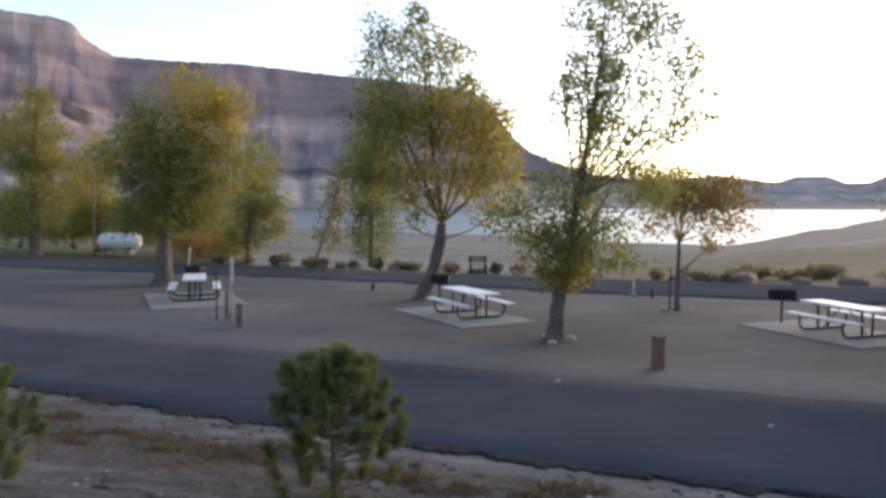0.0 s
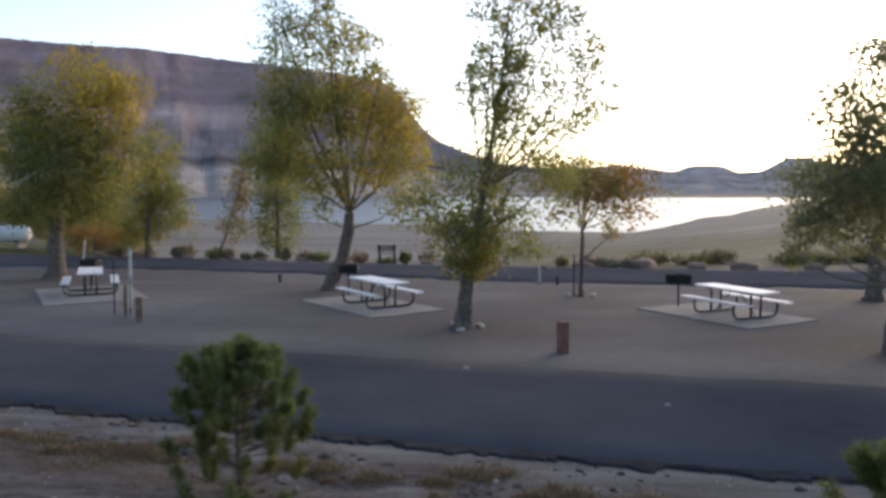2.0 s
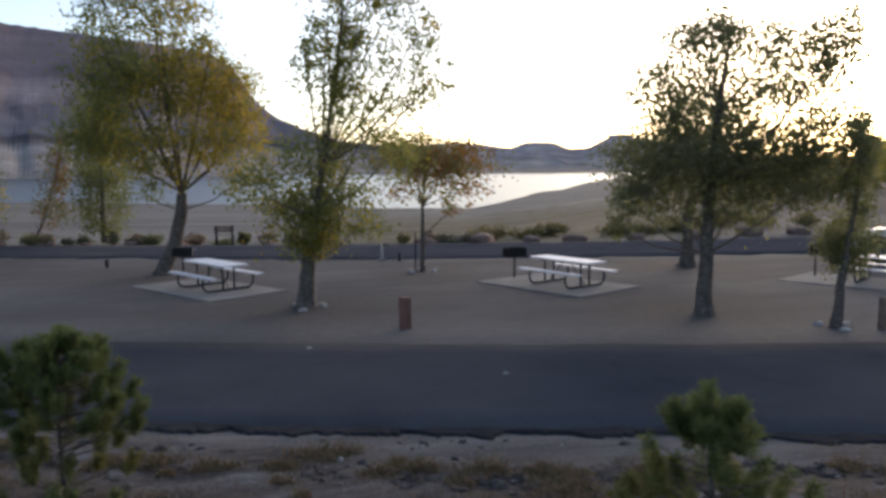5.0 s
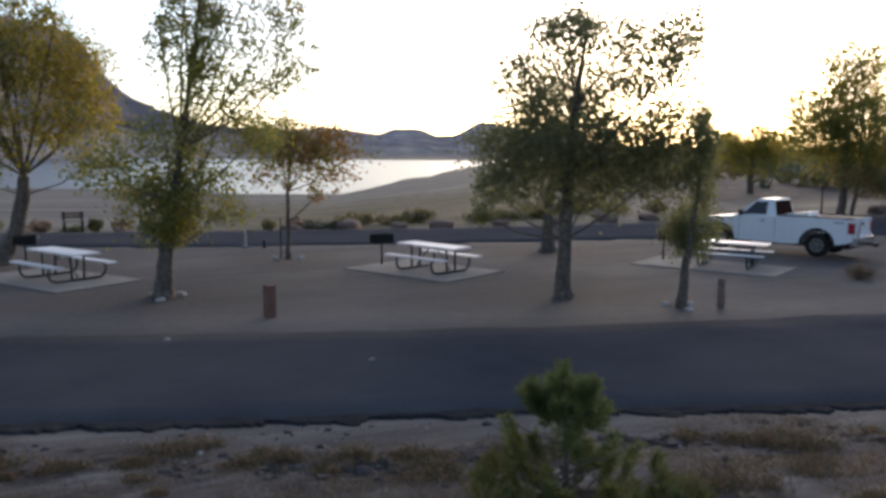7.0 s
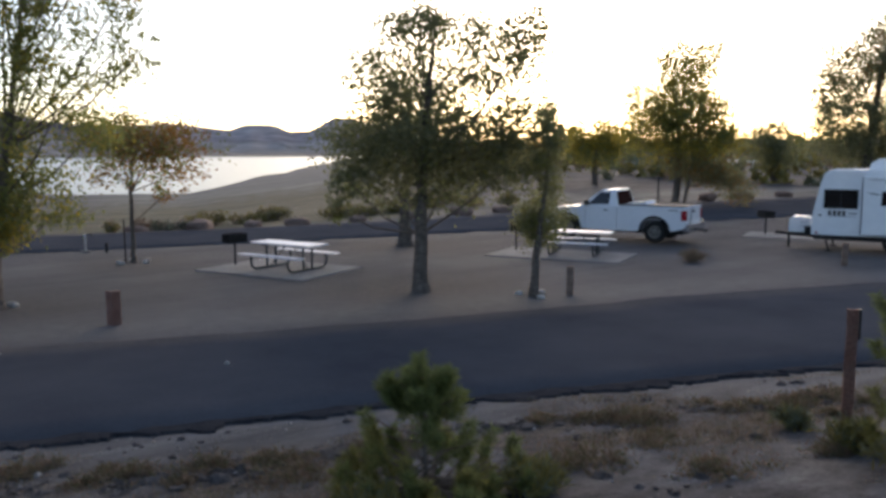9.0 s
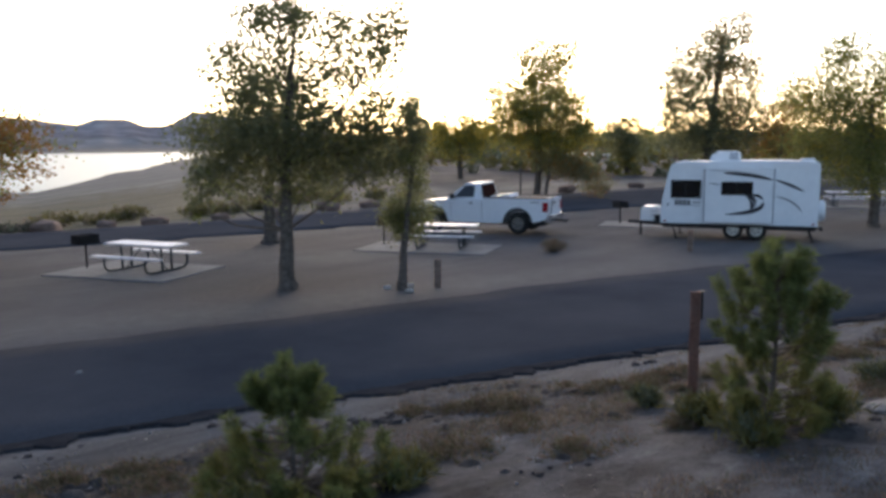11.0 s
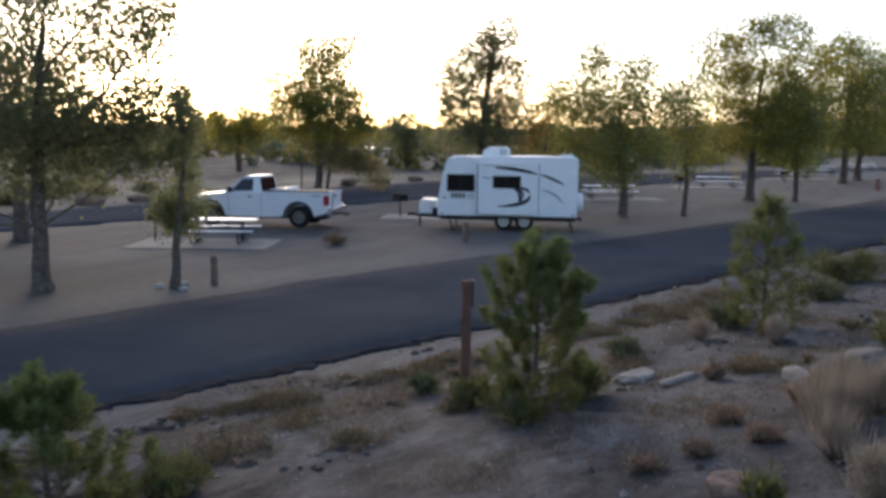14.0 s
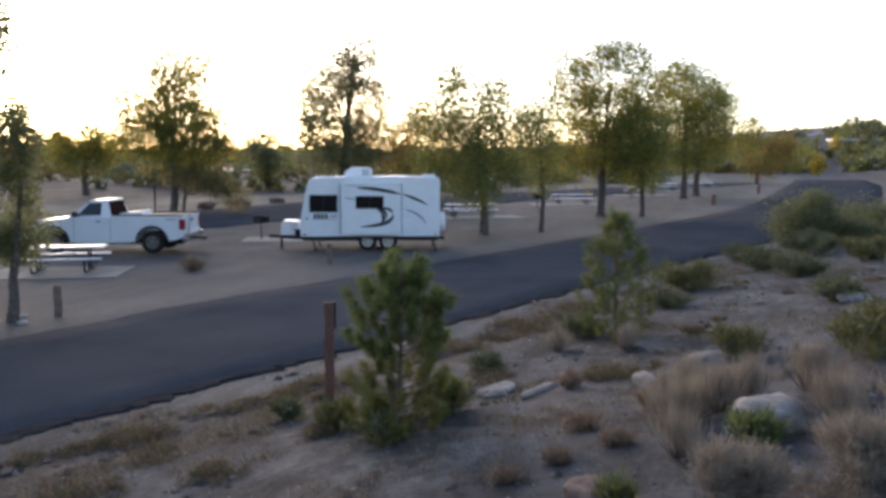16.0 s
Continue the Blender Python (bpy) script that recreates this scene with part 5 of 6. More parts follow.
# ---- travel trailer ----
def curve_band(points, widths, y, thick=0.006):
    """A flat tapering swoosh on a side wall, as a thin raised film."""
    bm = bmesh.new()
    top, bot = [], []
    for i, (x, z) in enumerate(points):
        x0, z0 = points[max(i - 1, 0)]
        x1, z1 = points[min(i + 1, len(points) - 1)]
        d = Vector((x1 - x0, z1 - z0)).normalized()
        n = Vector((-d.y, d.x)) * widths[i]
        top.append((x + n.x, z + n.y))
        bot.append((x - n.x, z - n.y))
    rows = [[bm.verts.new((x, yy, z)) for x, z in pts] for yy in (y, y + thick) for pts in (top, bot)]
    for i in range(len(points) - 1):
        for a, b in ((0, 1), (3, 2), (0, 2), (1, 3)):
            bm.faces.new((rows[a][i], rows[a][i + 1], rows[b][i + 1], rows[b][i]))
    return bm


def bend(p0, p1, p2, n=14):
    return [((1 - t) ** 2 * p0[0] + 2 * t * (1 - t) * p1[0] + t * t * p2[0], (1 - t) ** 2 * p0[1] + 2 * t * (1 - t) * p1[1] + t * t * p2[1]) for t in np.linspace(0, 1, n)]


def taper(n, w, power=0.8):
    return [max(0.004, w * math.sin(math.pi * (k + 0.3) / (n - 0.4)) ** power) for k in range(n)]


def trailer(at, rz):
    root = thing("travel_trailer", "white travel trailer with dark swoosh graphics and a slide-out, parked unhitched", "travel trailer", (at[0], at[1], 0.03), rz)
    W = 1.1
    outline = [(-2.55, 0.47), (-2.56, 2.60), (-2.48, 2.70), (-1.2, 2.73), (1.6, 2.70), (2.1, 2.68), (2.24, 2.60), (2.36, 2.2), (2.52, 1.35), (2.58, 0.9), (2.56, 0.47)]
    part("shell", prism(outline, -W, W), WHITE_PLASTIC, root, bevel=0.05, segments=3)
    so = prism([(-1.1, 0.62), (-1.1, 2.44), (1.06, 2.44), (1.06, 0.62)], W - 0.1, W + 0.24)
    part("slide_out", so, WHITE_PLASTIC, root, bevel=0.025)
    part("slide_awning", boxed(-1.12, 1.08, W, W + 0.2, 2.45, 2.50), WHITE_PLASTIC, root, bevel=0.015)
    h = Heap()
    for a, b in (((-1.15, 0.6), (-1.15, 2.46)), ((1.10, 0.6), (1.10, 2.46)), ((-1.15, 2.46), (1.10, 2.46))):
        h.tube([(a[0], W + 0.01, a[1]), (b[0], W + 0.01, b[1])], [0.02, 0.02], 4)
    link("slide_seal", h.v, h.f, DECAL_GREY, root)

    def window(x0, x1, z0, z1, y, name="window"):
        w = part(name, boxed(x0 - 0.03, x1 + 0.03, y, y + 0.02, z0 - 0.03, z1 + 0.03), DARK_TRIM, root, bevel=0.018, segments=3)
        part("pane", boxed(x0, x1, y + 0.016, y + 0.026, z0, z1), DARK_GLASS, w, "dark tinted pane")
        part("mullion", boxed(x0 + (x1 - x0) * 0.5 - 0.012, x0 + (x1 - x0) * 0.5 + 0.012, y + 0.018, y + 0.030, z0, z1), DARK_TRIM, w)

    window(1.24, 2.20, 1.45, 2.03, W)
    window(-0.46, 0.50, 1.60, 2.00, W + 0.24)
    # graphics
    yS, yB = W + 0.242, W + 0.002
    part("swoosh_decal", curve_band(bend((0.46, 2.32), (-0.4, 2.30), (-1.08, 2.10)), taper(14, 0.065, 0.5), yS), DECAL_DARK, root, "dark grey swoosh graphic")
    part("swoosh_decal", curve_band(bend((1.0, 2.40), (0.4, 2.41), (-0.3, 2.36)), taper(14, 0.014), yS), DECAL_GREY, root, "silver swoosh graphic")
    part("swoosh_decal", curve_band(bend((-1.18, 2.09), (-1.65, 1.94), (-2.10, 1.70)), taper(14, 0.05), yB), DECAL_DARK, root, "dark grey swoosh graphic")
    part("swoosh_decal", curve_band(bend((-1.2, 1.52), (-1.8, 1.45), (-2.06, 0.98)), taper(14, 0.024), yB), DECAL_DARK, root, "thin dark arc graphic")
    part("swoosh_decal", curve_band(bend((0.95, 1.97), (0.75, 1.96), (0.55, 1.90)), taper(14, 0.016), yS), DECAL_DARK, root, "thin dark swoosh graphic")
    part("swoosh_decal", curve_band(bend((0.36, 0.90), (-0.9, 0.98), (-0.82, 1.36)), taper(14, 0.075), yS), DECAL_DARK, root, "thick dark crescent graphic")
    part("swoosh_decal", curve_band(bend((-0.82, 1.40), (-0.75, 1.62), (-0.3, 1.58)), taper(14, 0.05), yS), DECAL_DARK, root, "dark crescent tip graphic")
    part("swoosh_decal", curve_band(bend((-0.25, 1.56), (-0.66, 1.46), (-0.42, 1.04)), taper(14, 0.11), yS + 0.002), DECAL_DARK, root, "dark inner crescent graphic")
    part("swoosh_decal", curve_band(bend((-0.30, 1.46), (-0.72, 1.36), (-0.46, 1.02)), taper(14, 0.018), yS + 0.009), DECAL_GREY, root, "silver inner line graphic")
    # lettering that cannot be read, as plain bars
    for k in range(4):
        part("lettering_bar", boxed(1.98 - k * 0.14, 2.08 - k * 0.14, yB, yB + 0.005, 1.19, 1.36), DECAL_DARK, root, "dark bar of unreadable lettering")
    part("lettering_bar", boxed(1.22, 1.48, yB, yB + 0.005, 1.24, 1.31), DECAL_GREY, root, "grey bar of unreadable lettering")
    part("lettering_bar", boxed(1.22, 2.10, yB, yB + 0.005, 1.155, 1.18), DECAL_GREY, root, "thin grey bar under the lettering")
    # trim, lights, skirt
    part("roof_gutter", boxed(-2.5, 2.12, W, W + 0.03, 2.585, 2.625), WHITE_PLASTIC, root, bevel=0.008)
    part("skirt_rail", boxed(-2.56, 2.57, W, W + 0.012, 0.46, 0.53), DARK_TRIM, root)
    part("marker_light", boxed(2.36, 2.46, W, W + 0.02, 0.58, 0.63), RED_LENS, root)
    part("marker_light", boxed(-2.46, -2.36, W, W + 0.02, 0.58, 0.63), RED_LENS, root)
    part("hatch", boxed(-2.38, -1.85, W, W + 0.012, 0.66, 0.92), WHITE_PLASTIC, root, bevel=0.006)
    part("door_latch", boxed(2.28, 2.36, W, W + 0.015, 1.16, 1.22), DARK_TRIM, root)
    # roof: air conditioner, vents
    part("air_conditioner", prism([(-0.05, 2.70), (-0.02, 2.98), (0.12, 3.06), (0.72, 3.06), (0.94, 2.92), (1.0, 2.70)], -0.36, 0.36), WHITE_PLASTIC, root, bevel=0.04, segments=3)
    for k in range(4):
        part("louvre", boxed(0.06, 0.34, 0.362, 0.37, 2.77 + k * 0.06, 2.80 + k * 0.06), DECAL_GREY, root)
    part("roof_vent", boxed(-2.40, -1.95, 0.2, 0.65, 2.70, 2.80), WHITE_PLASTIC, root, bevel=0.03)
    part("roof_vent", boxed(1.35, 2.0, 0.25, 0.8, 2.68, 2.725), WHITE_PLASTIC, root, bevel=0.01)
    # chassis and tongue
    part("chassis", boxed(-2.5, 2.5, -0.75, 0.95, 0.36, 0.47), DARK_TRIM, root)
    for s in (-1, 1):
        tube_part("tongue_rail", [(2.5, s * 0.55, 0.42), (3.55, s * 0.06, 0.44)], 0.05, DARK_TRIM, root, 6)
    tube_part("coupler", [(3.5, 0, 0.44), (3.78, 0, 0.46), (3.85, 0, 0.42)], [0.06, 0.06, 0.07], DARK_TRIM, root)
    tube_part("tongue_jack", [(3.4, 0, -0.02), (3.4, 0, 0.95)], 0.04, DARK_TRIM, root)
    part("jack_foot", boxed(3.3, 3.5, -0.1, 0.1, -0.04, 0.0), DARK_TRIM, root)
    cover = part("bottle_cover", prism([(2.72, 0.52), (2.70, 0.98), (2.78, 1.05), (3.26, 1.05), (3.36, 0.96), (3.38, 0.52)], -0.36, 0.36), WHITE_PLASTIC, root, "white plastic gas bottle cover", bevel=0.05, segments=3)
    for z in (0.72, 0.86):
        part("cover_rib", boxed(2.75, 3.0, 0.355, 0.372, z, z + 0.03), DECAL_GREY, cover)
    part("bottle_tray", boxed(2.8, 3.28, -0.36, 0.36, 0.46, 0.51), DARK_TRIM, root)
    part("battery_box", boxed(2.62, 2.84, 0.2, 0.55, 0.48, 0.74), DARK_TRIM, root, bevel=0.015)
    for x in (-2.3, 2.15):
        for s in (-0.8, 0.85):
            tube_part("stabiliser", [(x, s, 0.4), (x - 0.12, s, 0.0)], 0.03, DARK_TRIM, root, 6)
            part("stabiliser_foot", boxed(x - 0.22, x - 0.02, s - 0.08, s + 0.08, -0.03, 0.0), DARK_TRIM, root)
    for x in (0.12, -0.64):
        for s in (-1, 1):
            wheel(root, x, s * 0.93, 0.335, 0.2, CREAM_RIM, s, 0.6)
    part("fender", boxed(-1.05, 0.52, W - 0.03, W + 0.03, 0.60, 0.70), DARK_TRIM, root, bevel=0.02)
    # spare wheel at the back
    bm = bmesh.new()
    lathe(bm, [(0.05, -2.57), (0.33, -2.57), (0.36, -2.62), (0.36, -2.74), (0.30, -2.79), (0.05, -2.80)], "x", 24, (0, 0.35, 1.02))
    part("spare_wheel_cover", bm, WHITE_PLASTIC, root, smooth=True)
    part("rear_bumper", boxed(-2.72, -2.6, -1.0, 1.0, 0.40, 0.50), DARK_TRIM, root)
    return root


trailer((28.08, 10.83), 109.9)


# ---- pine saplings ----
def pine(label, at, height, layers, seed, needles=230, needle=0.085, trunk_r=0.028, brush=0.16, name="pine_sapling"):
    """A young pine: boughs carrying brushes of long needles. layers: (share of height, reach, number of brushes, share of yellowing ones)."""
    rng = np.random.default_rng(seed)
    z0 = float(ground_z(*at))
    root = thing(name, label, "pine tree", (at[0], at[1], z0))
    bx, by = rng.normal(0, 0.02, 2)

    def axis(t):
        return np.array([bx * math.sin(t * 3), by * math.sin(t * 2.4), height * t])

    v, f = tube_arrays([axis(t) - np.array([0, 0, 0.1 * (t == 0)]) for t in np.linspace(0, 0.97, 12)], [trunk_r * (1 - 0.85 * t) for t in np.linspace(0, 1, 12)], 8)
    link("trunk", v, f, BARK, root, smooth=True)
    wood = Heap()
    C, Dn, M = [], [], []
    for t, reach_max, count, old in layers:
        count, reach_max = max(1, int(count * 1.55)), reach_max * 1.1
        turn = rng.uniform(0, 6.28)
        for k in range(count):
            a = turn + k * 2 * math.pi / count * (1 + int(count > 9)) + rng.uniform(-0.35, 0.35)
            reach = reach_max * rng.uniform(0.3 if count > 6 else 0.75, 1.08) ** 0.7
            tt = min(1.0, t + rng.normal(0, 0.045))
            s0 = axis(max(0.03, tt - 0.07 - 0.12 * reach))
            tip = axis(tt) + np.array([math.cos(a) * reach, math.sin(a) * reach, 0.02])
            mid = s0 * 0.45 + tip * 0.55 - np.array([0, 0, 0.06 * reach])
            wood.tube([s0, mid, tip], [0.009, 0.006, 0.003], 4)
            d = tip - mid
            d = d / (np.linalg.norm(d) + 1e-6) * 0.7 + np.array([0, 0, 0.9])
            d /= np.linalg.norm(d)
            n = int(needles * rng.uniform(0.7, 1.2))
            q = rng.normal(0, 1, (n, 3))
            q -= d * (q @ d)[:, None]
            q /= np.linalg.norm(q, axis=1)[:, None]
            C.append(tip + d * (rng.uniform(-brush * rng.uniform(0.7, 1.5), 0.03, n)[:, None]) + q * 0.012)
            out = d * rng.uniform(0.1, 1.1, n)[:, None] + q
            Dn.append(out / np.linalg.norm(out, axis=1)[:, None])
            M.append(np.full(n, int(rng.random() < old)))
    c, d = np.concatenate(C), np.concatenate(Dn)
    n = len(c)
    ln = needle * rng.uniform(0.7, 1.25, n)[:, None]
    s = np.cross(d, rng.normal(0, 1, (n, 3)))
    s /= np.linalg.norm(s, axis=1)[:, None]
    w = 0.0046
    v = np.stack([c + s * w, c - s * w, c + d * ln], 1).reshape(-1, 3)
    link("twigwork", wood.v, wood.f, TWIG, root, kind="stuff")
    link("needle_crown", v, np.arange(n * 3).reshape(-1, 3).tolist(), [NEEDLE, NEEDLE_OLD], root, mat_index=np.concatenate(M), kind="stuff")
    return root


pine("bright green bushy pine sapling on the weedy bank", (-1.03, 7.35), 1.46, [(0.10, 0.4, 4, 0.3), (0.22, 0.62, 4, 0.5), (0.36, 0.5, 5, 0.3), (0.48, 0.58, 9, 0.2), (0.60, 0.60, 12, 0.15), (0.71, 0.57, 13, 0.1), (0.81, 0.50, 13, 0.1), (0.89, 0.40, 11, 0), (0.95, 0.26, 8, 0), (0.99, 0.1, 4, 0)], 101, 260, brush=0.14)
pine("sparse young pine with a green top and yellowing lower boughs", (3.75, 4.72), 1.10, [(0.08, 0.68, 14, 0.7), (0.18, 0.82, 16, 0.6), (0.28, 0.80, 14, 0.5), (0.38, 0.6, 6, 0.4), (0.58, 0.42, 4, 0.1), (0.70, 0.36, 5, 0.1), (0.80, 0.33, 8, 0), (0.88, 0.29, 8, 0), (0.95, 0.18, 5, 0), (1.0, 0.03, 1, 0)], 102, 220, brush=0.17)
pine("bushy pine sapling with a dense dark green crown beside a post", (7.13, 2.27), 1.70, [(0.05, 0.45, 6, 0.8), (0.13, 0.55, 8, 0.8), (0.22, 0.58, 8, 0.7), (0.32, 0.45, 6, 0.6), (0.43, 0.36, 5, 0.5), (0.56, 0.46, 8, 0.2), (0.66, 0.50, 11, 0.1), (0.76, 0.46, 12, 0), (0.85, 0.36, 10, 0), (0.93, 0.22, 7, 0), (1.0, 0.03, 1, 0)], 103)
pine("slim airy pale green pine sapling on the bank above the road", (11.9, 0.55), 1.95, [(0.06, 0.45, 5, 0.7), (0.15, 0.5, 6, 0.6), (0.26, 0.52, 6, 0.5), (0.37, 0.5, 7, 0.4), (0.48, 0.52, 8, 0.3), (0.59, 0.5, 8, 0.3), (0.69, 0.46, 7, 0.2), (0.79, 0.36, 6, 0.2), (0.88, 0.2, 5, 0.2), (0.95, 0.12, 3, 0), (1.0, 0.02, 1, 0)], 104, 130, 0.11)
pine("green pine sapling low on the bank", (-4.15, 6.9), 1.30, [(0.2, 0.4, 6, 0.3), (0.4, 0.46, 8, 0.2), (0.6, 0.4, 8, 0.1), (0.8, 0.26, 6, 0), (1.0, 0.04, 1, 0)], 105)


# ---- bushes and dry grasses on the bank ----
def bush(name, label, at, width, height, mats, seed, blades=1500, blade=0.14, thick=0.006, upright=0.8, category="shrub", group="", mixed=0.3):
    loose = 0.26 if upright > 1.5 else 0.62
    """A rounded bush of thin stems ending in narrow leaves."""
    rng = np.random.default_rng(seed)
    z0 = float(ground_z(*at)) - 0.02
    root = thing(name, label, category, (at[0], at[1], z0), 0, group)
    h = Heap()
    k = 26
    tips = []
    for i in range(k):
        a, q = rng.uniform(0, 2 * math.pi), rng.uniform(0.1, 1) ** 0.6
        tip = Vector((math.cos(a) * q * width / 2 * 0.8, math.sin(a) * q * width / 2 * 0.8, height * (0.95 - 0.45 * q * q) * rng.uniform(0.7, 1.0)))
        root_p = Vector((tip.x * 0.15, tip.y * 0.15, 0))
        mid = root_p.lerp(tip, 0.5) + Vector((0, 0, 0.06 * height))
        h.tube([root_p, mid, tip], [0.009, 0.006, 0.002], 4)
        tips.append((np.array(root_p), np.array(mid), np.array(tip)))
    link("stemwork", h.v, h.f, TWIG, root)
    n = blades
    idx = rng.integers(0, k, n)
    t = rng.uniform(0.3, 1.05, n)[:, None]
    A = np.array([x[0] for x in tips])[idx]
    B = np.array([x[1] for x in tips])[idx]
    D = np.array([x[2] for x in tips])[idx]
    c = (1 - t) ** 2 * A + 2 * t * (1 - t) * B + t * t * D + rng.normal(0, 0.05 * width, (n, 3)) * np.array([1, 1, 0.6])
    c[:, 2] = np.clip(c[:, 2], 0.01, None)
    squash = 1 + 0.5 * np.array([noise.noise((p[0] * 3 / width, p[1] * 3 / width, seed * 1.7)) for p in c])
    c[:, :2] *= squash[:, None]
    d = rng.normal(0, loose, (n, 3)) + np.array([0.25 * math.sin(seed * 1.9), 0.25 * math.cos(seed * 2.3), upright * 0.8])
    d /= np.linalg.norm(d, axis=1)[:, None]
    s = np.cross(d, rng.normal(0, 1, (n, 3)))
    s /= np.linalg.norm(s, axis=1)[:, None]
    ln = blade * rng.uniform(0.6, 1.3, n)[:, None]
    v = np.stack([c, c + d * ln * 0.5 + s * thick, c + d * ln, c + d * ln * 0.5 - s * thick], 1).reshape(-1, 3)
    m = (rng.random(n) < mixed).astype(int)
    link("foliage", v, np.arange(n * 4).reshape(-1, 4).tolist(), mats, root, mat_index=m, kind="stuff")
    return root


def on_bank(name, label, items, mats, blade, thick, upright, group, seed, density=1.0, mixed=0.3, category="shrub"):
    for i, (x, y, w, h) in enumerate(items):
        bush(name, label, (x, y), w, h, mats, seed + i, int(density * 2600 * w * (0.4 + h)), blade, thick, upright, category, group, mixed)


on_bank("sagebrush", "grey-green sagebrush on the gravelly bank", [(18.5, -2.9, 1.5, 0.7), (21.3, -2.4, 1.6, 0.7), (12.3, 1.1, 0.8, 0.45), (24.5, -4.0, 2.0, 0.9), (16.5, -4.6, 1.6, 0.8), (9.9, 2.0, 0.6, 0.3), (13.5, -2.7, 1.0, 0.5), (8.0, 3.9, 0.5, 0.25), (15.2, -0.2, 0.9, 0.4), (26, -2.2, 1.4, 0.6)], [SAGE, RABBIT], 0.11, 0.009, 0.6, "sagebrush on the bank", 200)
on_bank("rabbitbrush", "yellowing rabbitbrush on the bank", [(8.5, -2.2, 1.3, 0.55), (18.0, -0.6, 1.9, 0.75), (9.3, -1.0, 0.8, 0.4), (7.3, 3.0, 0.6, 0.35), (7.7, 2.0, 0.8, 0.4), (6.7, 2.3, 0.7, 0.3), (4.4, 4.2, 0.7, 0.3), (3.1, 4.6, 0.6, 0.3), (20.5, -4.6, 1.5, 0.7)], [RABBIT, SAGE], 0.12, 0.008, 0.9, "rabbitbrush on the bank", 230)
on_bank("dry_grass_tuft", "tall wispy straw-coloured grass tuft on the bank", [(6.55, -0.40, 0.50, 0.30), (6.75, -0.62, 0.52, 0.34), (6.35, -0.22, 0.42, 0.22), (6.95, -0.85, 0.55, 0.34), (7.3, -1.35, 0.6, 0.38), (6.05, -1.35, 0.5, 0.32), (10.6, 0.3, 0.45, 0.26), (11.2, 1.3, 0.45, 0.22), (5.6, -0.30, 0.4, 0.22), (7.6, -0.4, 0.5, 0.26), (7.0, -0.25, 0.5, 0.26), (5.5, -1.7, 0.5, 0.34)],
        [STRAW, PALE_STRAW], 0.26, 0.0022, 1.55, "dry grass tufts on the bank", 260, 0.6, 0.45, "grass tuft")
on_bank("dry_grass_mound", "dense pale rounded dry brush mound on the bank", [(4.58, -0.56, 0.64, 0.42), (4.85, -1.26, 0.66, 0.42)], [PALE_STRAW, STRAW], 0.11, 0.0032, 1.0, "pale brush mounds on the bank", 280, 2.6, 0.3, "dry brush")
on_bank("red_weed", "small rust-red dry weed on the gravelly bank", [(8.39, 0.77, 0.34, 0.20), (6.0, 0.15, 0.34, 0.14), (5.7, 0.55, 0.3, 0.10), (5.3, 0.85, 0.3, 0.10), (7.25, -0.11, 0.45, 0.16), (6.6, 0.45, 0.4, 0.12)], [RUSTGRASS, STRAW], 0.09, 0.004, 0.9, "red weeds on the bank", 285, 1.4, 0.3, "weed")
WEEDS = []
_r = np.random.default_rng(17)
for k in range(120):
    _x = _r.uniform(-9, 17)
    _e = _r.choice([_r.normal(2.3, 0.3), _r.normal(2.5, 0.45), _r.uniform(3.2, 8.5)])
    WEEDS.append((_x, float(spline(NEAR_NEAR, _x)) - _e / 0.93, _r.uniform(0.25, 1.2) ** 1.3, _r.uniform(0.03, 0.10)))
on_bank("weed_clump", "low rust and olive dry weed patch on the sandy verge", WEEDS, [RUSTGRASS, OLIVE_WEED], 0.07, 0.006, 0.5, "weed patches on the verge", 290, 1.0, 0.5, "weed")
bush("dry_bush", "dark dry tumbleweed bush on the dirt behind the pickup", (20.8, 13.8), 1.1, 0.45, [RUSTGRASS, OLIVE_WEED], 329, 1100, 0.14, 0.007, 0.6, "shrub")
bush("green_weed", "leafy bright green weed before a pale rock", (5.75, -0.80), 0.42, 0.26, [NEEDLE, SAGE], 330, 900, 0.10, 0.010, 1.0, "weed")
bush("green_weed", "yellow-green weed at the lower bank", (4.75, 0.05), 0.3, 0.18, [NEEDLE_OLD, SAGE], 331, 500, 0.09, 0.008, 1.0, "weed")


